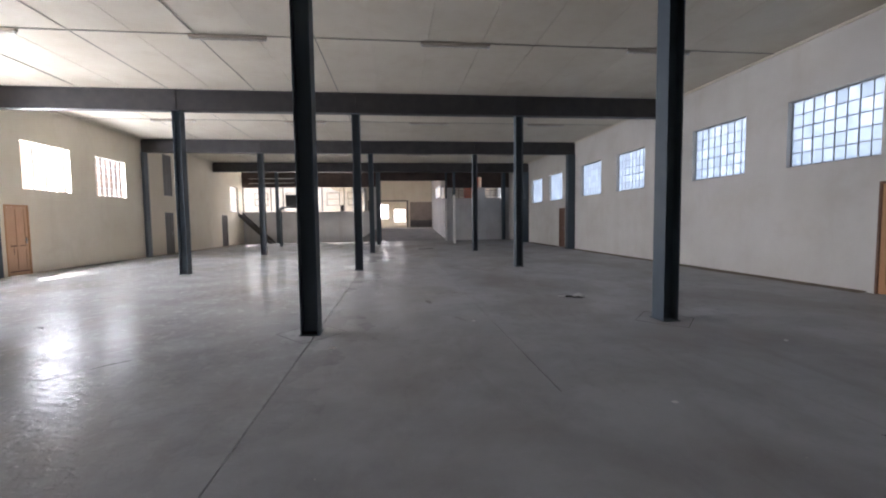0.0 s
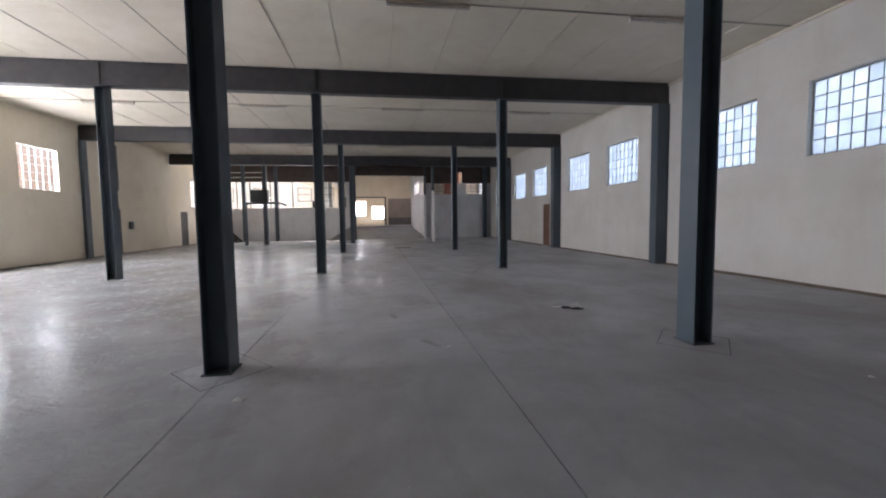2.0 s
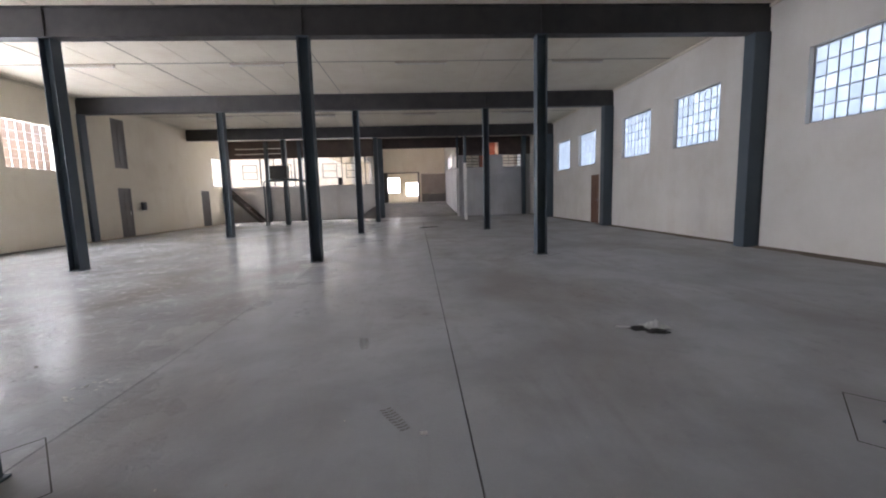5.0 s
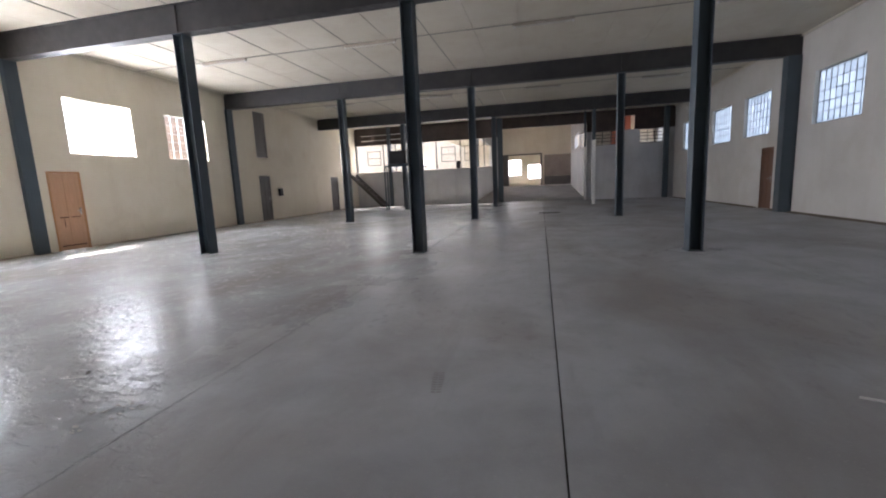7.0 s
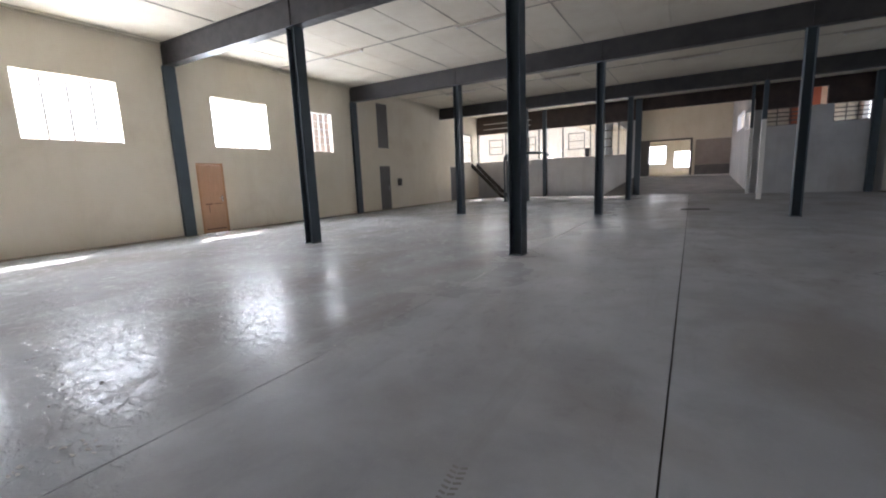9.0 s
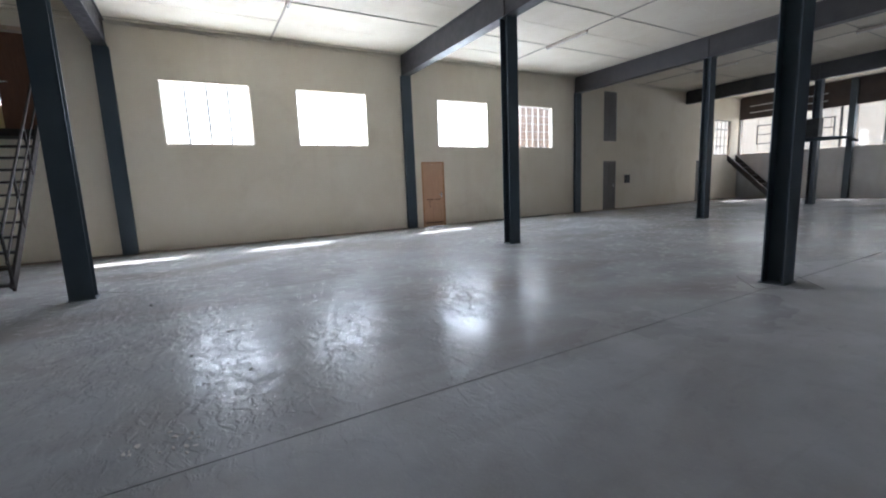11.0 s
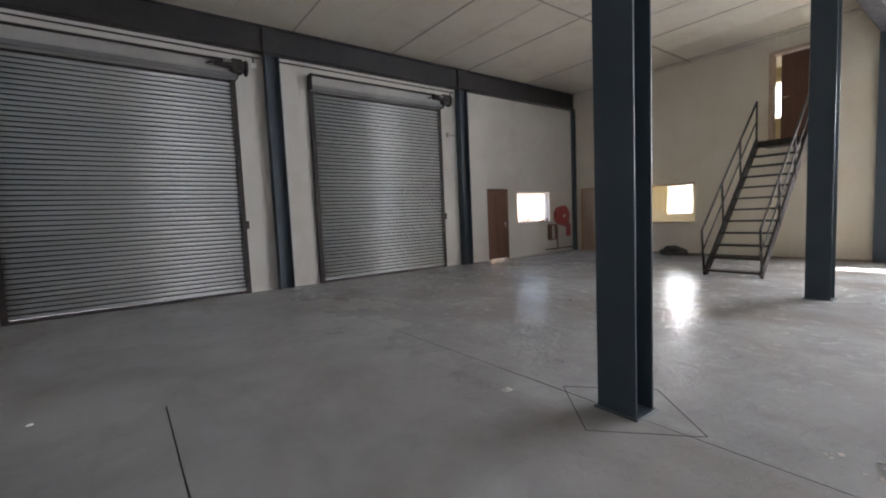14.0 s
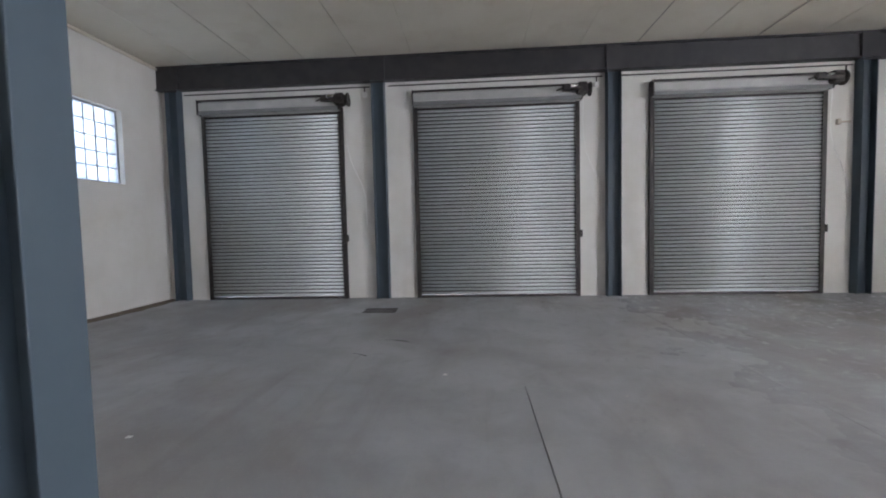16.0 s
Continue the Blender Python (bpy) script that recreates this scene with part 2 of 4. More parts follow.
def make_haze():
    m = Mat("bright_hazy_sky")
    e = m.node("ShaderNodeEmission", Color=(1.0, 0.985, 0.96, 1), Strength=1.6)
    m.link(e.outputs[0], m.out.inputs[0])
    return m.m


HAZE = make_haze()
FROST = make_frosted()
GLASS = make_glass()

# ---- builders ----


def box(bm, x0, y0, z0, x1, y1, z1):
    v = [bm.verts.new((x, y, z)) for x in (x0, x1) for y in (y0, y1) for z in (z0, z1)]
    for f in ((0, 1, 3, 2), (4, 6, 7, 5), (0, 4, 5, 1), (2, 3, 7, 6), (0, 2, 6, 4), (1, 5, 7, 3)):
        bm.faces.new([v[i] for i in f])
    return bm


def boxes(*bs):
    bm = bmesh.new()
    for b in bs:
        box(bm, *b)
    bmesh.ops.recalc_face_normals(bm, faces=bm.faces)
    return bm


def beveled(bm, w=0.006, seg=1):
    bmesh.ops.bevel(bm, geom=list(bm.edges), offset=w, segments=seg, affect="EDGES", clamp_overlap=True)
    return bm


def tube(bm, a, b, r, n=10):
    a, b = Vector(a), Vector(b)
    q = (b - a).to_track_quat("Z", "Y").to_matrix().to_4x4()
    bmesh.ops.create_cone(bm, cap_ends=True, segments=n, radius1=r, radius2=r, depth=(b - a).length,
                          matrix=Matrix.Translation((a + b) / 2) @ q)
    return bm


def tubes(r, *pairs, n=10):
    bm = bmesh.new()
    for a, b in pairs:
        tube(bm, a, b, r, n)
    return bm


def mesh_of(name, bm, mat):
    me = bpy.data.meshes.new(name)
    bm.to_mesh(me)
    bm.free()
    me.materials.append(mat)
    return me


def under(ob, parent):
    ob.parent = parent
    if parent.type == "EMPTY":
        ob.matrix_parent_inverse = parent.matrix_basis.inverted()
    return ob


def part(name, bm, mat, parent, label=""):
    ob = new(name, mesh_of(name, bm, mat))
    under(ob, parent)
    return tagged(ob, label)


def thing(name, at, label, category, group="", kind=""):
    ob = new(name)
    ob.empty_display_size = 0.1
    ob.matrix_basis = Matrix.Translation(at)
    return tagged(ob, label, category, group, kind)


def solid(name, bm, mat, label, category, group="", kind=""):
    return tagged(new(name, mesh_of(name, bm, mat)), label, category, group, kind)


def wall(name, axis, d0, d1, u0, u1, z0, z1, holes, mat, label):
    """A wall across axis from d0 to d1, with rectangular holes (u0, u1, z0, z1) right through it."""
    us = sorted({u0, u1, *[h[0] for h in holes], *[h[1] for h in holes]})
    zs = sorted({z0, z1, *[h[2] for h in holes], *[h[3] for h in holes]})
    us = [u for u in us if u0 <= u <= u1]
    zs = [z for z in zs if z0 <= z <= z1]

    def full(i, j):
        if not (0 <= i < len(us) - 1 and 0 <= j < len(zs) - 1):
            return False
        u, z = (us[i] + us[i + 1]) / 2, (zs[j] + zs[j + 1]) / 2
        return not any(h[0] < u < h[1] and h[2] < z < h[3] for h in holes)

    bm = bmesh.new()
    seen = {}

    def v(d, u, z):
        k = (round(d, 4), round(u, 4), round(z, 4))
        if k not in seen:
            seen[k] = bm.verts.new((d, u, z) if axis == "x" else (u, d, z))
        return seen[k]

    for i in range(len(us) - 1):
        for j in range(len(zs) - 1):
            if not full(i, j):
                continue
            a, b, p, q = us[i], us[i + 1], zs[j], zs[j + 1]
            for d in (d0, d1):
                bm.faces.new([v(d, a, p), v(d, b, p), v(d, b, q), v(d, a, q)])
            for di, dj, e in ((-1, 0, ((a, p), (a, q))), (1, 0, ((b, p), (b, q))), (0, -1, ((a, p), (b, p))), (0, 1, ((a, q), (b, q)))):
                if not full(i + di, j + dj):
                    (ua, za), (ub, zb) = e
                    bm.faces.new([v(d0, ua, za), v(d0, ub, zb), v(d1, ub, zb), v(d1, ua, za)])
    bmesh.ops.recalc_face_normals(bm, faces=bm.faces)
    return solid(name, bm, mat, label, "wall", kind="structure")


def wbox(axis, d0, u0, z0, d1, u1, z1):
    d0, d1 = min(d0, d1), max(d0, d1)
    return (d0, u0, z0, d1, u1, z1) if axis == "x" else (u0, d0, z0, u1, d1, z1)


def window(name, axis, d, inward, u0, u1, z0, z1, cols, rows, label, frame_mat, glass, thick_every=0, bar=0.022):
    """A steel window in the opening, its plane at d; inward is +1 or -1 along the axis."""
    win = thing(name, (d, (u0 + u1) / 2, z0) if axis == "x" else ((u0 + u1) / 2, d, z0), label, "window", kind="structure")
    f = 0.03
    part("window_frame", beveled(boxes(
        wbox(axis, d - 0.018, u0, z0, d + 0.018, u1, z0 + f), wbox(axis, d - 0.018, u0, z1 - f, d + 0.018, u1, z1),
        wbox(axis, d - 0.018, u0, z0 + f, d + 0.018, u0 + f, z1 - f), wbox(axis, d - 0.018, u1 - f, z0 + f, d + 0.018, u1, z1 - f)), 0.004), frame_mat, win)
    w, h = (u1 - u0 - 2 * f) / cols, (z1 - z0 - 2 * f) / rows
    for i in range(1, cols):
        u = u0 + f + i * w
        b = bar * (1.7 if thick_every and i % thick_every == 0 else 1.0) / 2
        part("mullion", boxes(wbox(axis, d - 0.012, u - b, z0 + f, d + 0.012, u + b, z1 - f)), frame_mat, win)
    for j in range(1, rows):
        z = z0 + f + j * h
        part("glazing_bar", boxes(wbox(axis, d - 0.009, u0 + f, z - bar * 0.6, d + 0.014, u1 - f, z + bar * 0.6)), frame_mat, win)
    me = None
    for i in range(cols):
        for j in range(rows):
            u, z = u0 + f + (i + 0.5) * w, z0 + f + (j + 0.5) * h
            if me is None:
                me = mesh_of("pane", boxes(wbox(axis, -0.002, -w / 2, -h / 2, 0.002, w / 2, h / 2)), glass)
            ob = under(new("pane", me), win)
            ob.location = (d, u, z) if axis == "x" else (u, d, z)
            if glass is GLASS:
                ob.visible_shadow = False
    return win


def panel_door(name, axis, d, inward, u0, u1, z0, z1, mat, label, frame_mat, handle_at=None, gap=0.012, panels=((0.08, 0.46), (0.54, 0.94))):
    """A panelled leaf in a frame, set in an opening of the wall; inward: +1 or -1, to the hall."""
    door = thing(name, (d, (u0 + u1) / 2, z0) if axis == "x" else ((u0 + u1) / 2, d, z0), label, "door", kind="structure")
    fw = 0.05
    a, b = d - 0.05 * inward, d + 0.025 * inward
    part("door_frame", beveled(boxes(wbox(axis, a, u0, z0, b, u0 + fw, z1), wbox(axis, a, u1 - fw, z0, b, u1, z1),
                                     wbox(axis, a, u0 + fw, z1 - fw, b, u1 - fw, z1)), 0.005), frame_mat, door)
    l0, l1, lz0, lz1 = u0 + fw + 0.004, u1 - fw - 0.004, z0 + gap, z1 - fw - 0.004
    leaf = part("door_leaf", boxes(wbox(axis, d - 0.035 * inward, l0, lz0, d - 0.005 * inward, l1, lz1)), mat, door)
    w, h = l1 - l0, lz1 - lz0
    s = 0.11 * w + 0.02
    # stiles and rails stand proud of the sunk panels
    rails = [0.0, *[p for q in panels for p in q], 1.0]
    bs = [wbox(axis, d - 0.005 * inward, l0, lz0, d + 0.01 * inward, l0 + s, lz1), wbox(axis, d - 0.005 * inward, l1 - s, lz0, d + 0.01 * inward, l1, lz1),
          wbox(axis, d - 0.005 * inward, (l0 + l1) / 2 - s / 3, lz0, d + 0.01 * inward, (l0 + l1) / 2 + s / 3, lz1)]
    part("stile", beveled(boxes(*bs), 0.003), mat, leaf)
    for k in range(0, len(rails), 2):
        za, zb = lz0 + rails[k] * h, lz0 + rails[k + 1] * h
        part("rail", boxes(wbox(axis, d - 0.005 * inward, l0 + s, za, d + 0.009 * inward, l1 - s, zb)), mat, leaf)
    if handle_at is not None:
        u = l0 + 0.07 if handle_at < 0 else l1 - 0.07
        zc = z0 + 1.0
        part("door_handle", boxes(wbox(axis, d + 0.01 * inward, u - 0.02, zc - 0.09, d + 0.016 * inward, u + 0.02, zc + 0.09),
                                  wbox(axis, d + 0.016 * inward, u - 0.008, zc + 0.01, d + 0.055 * inward, u + 0.008, zc + 0.026),
                                  wbox(axis, d + 0.045 * inward, min(u, u - handle_at * 0.11), zc + 0.008, d + 0.06 * inward, max(u, u - handle_at * 0.11), zc + 0.028)),
             CHROME, leaf, "chrome lever handle")
    return door

# ---- structure ----
H = 5.12
XW, XE, YS, YN = -10.9, 8.6, -1.85, 32.0
T = 0.23
ROWS = (5.56, 12.78, 20.02, 27.25)
COLS = (-5.98, -1.125, 3.71)
EAST_WINDOWS = ((-0.72, 1.2), (2.6, 4.5), (6.8, 8.67), (9.8, 11.7), (14.1, 16.02), (17.25, 19.2), (21.5, 23.42), (24.55, 26.5), (28.6, 30.5))
NORTH_WINDOWS = ((-10.8, -8.6, (-9.6,), (-8.95,)), (-8.35, -6.52, (-7.45,), (-8.1, -6.8)), (-6.27, -1.75, (-4.55, -3.05), (-5.35, -3.78, -2.27)))
SHUTTERS = ((4.55, 7.62), (-0.43, 2.94), (-5.25, -1.92))

ground = solid("ground", boxes((-300, -300, -0.6, 300, 300, -0.2)), GROUND, "pale sunlit concrete yard around the building", "ground", kind="structure")
floor = solid("floor", boxes((XW - T, YS - T, -0.19, XE + T, YN + 0.2, -0.02)), BED, "grey polished concrete floor with stains and joints", "floor", kind="structure")

wall("wall_west", "x", XW - 0.15, XW, YS - T, YN, -0.15, H + 0.3,
              [(a, b, 2.51, 3.95) for a, b in WEST_WINDOWS] + [(29.7, 31.2, 2.25, 3.95), (13.2, 14.02, 0, 2.04), (0.27, 1.97, 0.86, 1.95),
               (3.58, 4.46, 2.72, 4.78), (-1.58, -0.72, 0, 2.03), (21.58, 22.34, 0, 2.0), (21.58, 22.34, 2.8, 4.75), (28.2, 29.1, 0, 1.98)],
              PLASTER_W, "cream plastered wall with dirt streaks")
wall("wall_east", "x", XE, XE + T, YS - T, YN, -0.15, H + 0.3,
              [(a, b, 2.5, 3.93) for a, b in EAST_WINDOWS] + [(5.9, 6.8, 0, 2.03), (21.1, 21.9, 0, 2.04)], PLASTER, "off-white plastered wall with stains low down")
wall("wall_south", "y", YS - T, YS, XW, XE, -0.15, H + 0.3,
              [(a, b, 0, 4.05) for a, b in SHUTTERS] + [(-7.7, -6.87, 0, 2.04), (-9.6, -8.1, 1.02, 1.94)], PLASTER, "off-white plastered wall behind the roller shutters")
wall("wall_north_west", "y", YN, YN + 0.2, XW, -1.25, -0.15, 4.02,
               [(a, b, 2.24, 4.02) for a, b, _, _ in NORTH_WINDOWS], PLASTER_G, "pale grey partition below a band of windows")
wall("wall_north_east", "y", YN, YN + 0.2, 3.85, XE, -0.15, 3.95, [(4.2, 5.75, 3.15, 3.95), (6.75, 8.0, 3.15, 3.95)], PLASTER_G, "pale grey office partition")
solid("fascia_west", boxes((XW, YN - 0.02, 4.02, -1.25, YN + 0.2, H)), FASCIA, "dark brown timber fascia above the windows", "fascia", kind="structure")
wall("fascia_east", "y", YN - 0.02, YN + 0.2, 3.85, XE, 3.95, H, [(5.85, 6.5, 3.95, 4.75)], FASCIA, "dark brown timber fascia above the office")
solid("passage_lintel", boxes((-1.25, YN - 0.02, 4.48, 3.85, YN + 0.2, H)), FASCIA, "dark brown lintel over the wide passage", "lintel", kind="structure")

# ceiling boards with open joints under a dark deck, and cover strips
bm = bmesh.new()
xs = [XW + 0.0] + [-10.68 + 1.138 * i for i in range(17)] + [XE]
ys = [YS, 1.85, ROWS[0], 9.05, ROWS[1], 16.2, ROWS[2], 23.63, ROWS[3], YN + 0.2]
rng = random.Random(5)
for i in range(len(xs) - 1):
    for j in range(len(ys) - 1):
        g, dz = 0.006, rng.uniform(0, 0.008)
        box(bm, xs[i] + g, ys[j] + g, H + dz, xs[i + 1] - g, ys[j + 1] - g, H + 0.03)
box(bm, XW - T, YS - T, H + 0.034, XE + T, YN + 0.4, H + 0.3)
ceiling = solid("ceiling", bm, CEIL, "off-white ceiling boards with dark joints", "ceiling", kind="structure")
strips = bmesh.new()
for y in (1.85, 9.05, 16.2, 23.63):
    box(strips, XW, y - 0.02, H - 0.012, XE, y + 0.02, H - 0.001)
for x in xs[1::2]:
    if x < 0:
        box(strips, x - 0.012, YS, H - 0.008, x + 0.012, YN, H - 0.002)
solid("ceiling_strip", strips, paint("strip_paint", (0.3, 0.27, 0.22), (0.4, 0.36, 0.3), 0.7, 5), "thin brown cover strips on the ceiling joints", "trim", kind="structure")
solid("cornice_west", beveled(boxes((XW, YS, H - 0.06, XW + 0.05, YN, H - 0.001)), 0.012), CEIL, "narrow cornice along the ceiling", "trim", kind="structure")
solid("cornice_east", beveled(boxes((XE - 0.05, YS, H - 0.06, XE, YN, H - 0.001)), 0.012), CEIL, "narrow cornice along the ceiling", "trim", kind="structure")

# the side room behind the west wall, below and above, and the ground it looks on
solid("side_room_floor", boxes((-15.0, YS - T, 2.5, XW - T, 5.2, 2.7), (-15.0, YS - T, -0.19, XW - T, 5.2, -0.01)), BED, "floors of the side rooms", "floor", kind="structure")
wall("side_room_west", "x", -15.2, -15.0, YS - T, 5.2, -0.15, H + 0.3, [(-0.68, 0.2, 1.04, 2.08), (2.0, 3.2, 3.9, 5.0)], YELLOW, "yellow plastered wall of the side room")
solid("side_room_north", boxes((-15.2, 5.2, -0.15, XW - T, 5.4, H + 0.3)), YELLOW, "yellow plastered end wall", "wall", kind="structure")
wall("side_room_south", "y", YS - T - 0.2, YS - T, -15.2, XW - T, -0.15, H + 0.3, [(-14.2, -12.2, 0.9, 2.1)], YELLOW, "yellow plastered end wall", )
solid("side_room_roof", boxes((-15.2, YS - T, H + 0.3, XW - T, 5.4, H + 0.45)), CEIL, "flat roof slab of the side rooms", "roof", kind="structure")

# the passage beyond the partitions, with a floor that climbs
bm = bmesh.new()
v = [bm.verts.new(c) for c in ((-3.0, YN + 0.2, -0.005), (3.85, YN + 0.2, -0.005), (3.85, 46, 0.74), (-3.0, 46, 0.74),
                               (-3.0, YN + 0.2, -0.25), (3.85, YN + 0.2, -0.25), (3.85, 46, -0.25), (-3.0, 46, -0.25))]
for f in ((0, 1, 2, 3), (7, 6, 5, 4), (0, 4, 5, 1), (1, 5, 6, 2), (2, 6, 7, 3), (3, 7, 4, 0)):
    bm.faces.new([v[i] for i in f])
solid("passage_floor", bm, RAMP, "grey concrete ramp climbing through the passage", "floor", kind="structure")
solid("passage_floor_top", boxes((-5, 46, -0.25, 8, 58, 0.74)), FLOOR, "grey concrete floor beyond the ramp", "floor", kind="structure")
wall("passage_east", "x", 3.85, 4.05, YN + 0.2, 46, -0.25, 6.4, [(33.0, 36.5, 3.3, 4.3), (37.2, 41.5, 3.6, 4.6)], PLASTER_G, "pale grey passage wall with high openings")
wall("passage_west", "x", -3.2, -3.0, YN + 0.2, 46, -0.25, 6.4, [(35.0, 42.8, 2.2, 4.4)], PLASTER_G, "pale grey passage wall open to the yard")
# unseen slab, added to block direct sun through the opening in passage_west
solid("passage_canopy", boxes((-5.7, 33.5, 4.5, -3.2, 42.95, 4.62)), OUTSIDE_TAN, "unseen slab added beside the passage to keep the sun out", "canopy", kind="structure")
# raised white strip, added to give the bright line at the ramp's head
solid("passage_kerb", beveled(boxes((-3.0, 45.55, 0.7, 3.85, 45.92, 0.84)), 0.01), WHITE, "white strip added for the bright line across the head of the ramp", "kerb", kind="structure")
solid("passage_roof", boxes((-3.2, YN + 0.2, 6.4, 4.05, 46.2, 6.55), (-3.2, YN + 0.0, H, 4.05, YN + 0.19, 6.55)), CEIL, "flat roof slab over the passage", "roof", kind="structure")
wall("passage_end", "y", 46, 46.2, -5, 8, -0.25, 6.4, [(-1.85, 1.15, 0.74, 3.62)], PLASTER_W, "cream wall at the end of the passage with a wide doorway")
wall("back_room_north", "y", 54, 54.2, -5, 8, -0.25, 6.4, [(-0.2, 1.15, 1.5, 3.0), (-3.0, -0.95, 1.9, 3.6), (2.5, 7.0, 1.0, 5.0)], PLASTER_W, "cream wall of the last room with windows")
solid("back_room_sides", boxes((-5.2, 46.2, -0.25, -5, 54, 6.4), (8, 46.2, -0.25, 8.2, 54, 6.4)), PLASTER_W, "cream side walls of the last room", "wall", kind="structure")
solid("back_room_roof", boxes((-5.2, 46.2, 6.4, 8.2, 54.2, 6.55)), CEIL, "flat roof slab of the last room", "roof", kind="structure")
solid("doorway_frame", boxes((-1.97, 45.94, 0.741, -1.85, 45.998, 3.74), (1.15, 45.94, 0.741, 1.3, 45.998, 3.74), (-1.85, 45.94, 3.62, 1.15, 45.998, 3.74)), WOOD_GREY, "brown timber frame round the far doorway", "door frame", kind="structure")
solid("wall_panel", boxes((1.5, 45.95, 1.62, 3.84, 45.998, 3.55)), paint("taupe_panel", (0.3, 0.25, 0.22), (0.36, 0.3, 0.26), 0.6, 2), "taupe panel on the passage end wall", "wall panel", kind="structure")
solid("wall_panel_low", boxes((1.5, 45.93, 0.76, 3.84, 45.998, 1.61)), paint("dark_panel", (0.13, 0.12, 0.12), (0.17, 0.155, 0.15), 0.6, 2), "dark grey lower panel on the passage end wall", "wall panel", kind="structure")
# office behind the north-east partition
solid("office_chimney", boxes((5.75, 35.2, -0.2, 6.85, 35.99, H + 0.29)), BRICKRED, "red painted chimney breast inside the office", "wall", kind="structure")
solid("office_wall", boxes((4.05, 36.0, -0.2, XE + T, 36.2, H + 0.3)), PLASTER_W, "cream painted wall inside the office", "wall", kind="structure")
wall("office_east", "x", XE, XE + T, YN + 0.0, 36.2, -0.2, H + 0.3, [(32.6, 35.6, 2.4, 4.4)], PLASTER, "white office side wall")
solid("office_roof", boxes((4.05, YN + 0.2, H + 0.3, XE + T, 36.2, H + 0.42)), CEIL, "office roof slab", "roof", kind="structure")
solid("neighbour_wall", boxes((-22, 43.0, -0.2, -3.25, 43.3, 7.2)), OUTSIDE_TAN, "tan rendered wall of the building across the yard", "wall", kind="structure")

nb = thing("neighbour_building", (-14.35, 24, -0.2), "tall tan rendered building close beside the hall", "building")
part("wall", boxes((-15.2, 19.2, -0.2, -13.5, 30.5, 9.6)), OUTSIDE_PINK, nb)
part("parapet", boxes((-15.3, 19.1, 9.6, -13.4, 30.6, 9.8)), OUTSIDE, nb)
# pale slab added outside, brightens the gap under door_2
solid("apron", boxes((-12, -6.0, -0.19, 9, YS - T - 0.005, -0.012)), OUTSIDE, "pale slab added outside the south wall to brighten the gap under a door", "pavement", kind="structure")
solid("neighbour_wall_south", boxes((-30, -14.3, -0.2, 14, -14.0, 3.6)), OUTSIDE_BRICK, "sunlit brown boundary wall behind the building", "wall", kind="structure")
solid("backdrop", boxes((-60.2, -40, 0, -60, 110, 30)), HAZE, "plain bright hazy sky beyond the yard", "backdrop", kind="structure")
solid("backdrop_north", boxes((-60, 110, 0, 40, 110.2, 36)), HAZE, "plain bright hazy sky beyond the yard", "backdrop", kind="structure")

# ---- windows ----
n = 0
for a, b in WEST_WINDOWS[:3]:
    n += 1
    window(f"window_{n}", "x", XW - 0.09, 1, a, b, 2.51, 3.95, 4, 1, "steel window with four tall lights, glaring with daylight", FRAME_L, GLASS, 0, 0.05)
n += 1
window(f"window_{n}", "x", XW - 0.09, 1, *WEST_WINDOWS[3], 2.51, 3.95, 6, 5, "steel window with small lights before a tan building", FRAME_L, GLASS, 0, 0.02)
window(f"window_{n + 1}", "x", XW - 0.09, 1, 29.7, 31.2, 2.25, 3.95, 4, 4, "steel window with daylight behind it", FRAME, GLASS)
n += 1
for a, b in EAST_WINDOWS:
    n += 1
    window(f"window_{n}", "x", XE + 0.12, -1, a, b, 2.5, 3.93, 8, 5, "steel window with small frosted panes", FRAME_G, FROST, 2, 0.014)
n += 1
window(f"window_{n}", "y", YS - 0.13, 1, -9.6, -8.1, 1.02, 1.94, 1, 1, "white framed window glaring with daylight", WHITE, GLASS, 0, 0.04)
n += 1
window(f"window_{n}", "x", XW - 0.09, 1, 0.27, 1.97, 0.86, 1.95, 1, 1, "dark framed internal window onto a yellow room", WOOD_DARK, GLASS)
n += 1
window(f"window_{n}", "x", -15.1, 1, -0.68, 0.2, 1.04, 2.08, 3, 2, "white window of the side room", WHITE, GLASS)
n += 1
window(f"window_{n}", "x", -15.1, 1, 2.0, 3.2, 3.9, 5.0, 2, 2, "white window of the upper room", WHITE, GLASS)
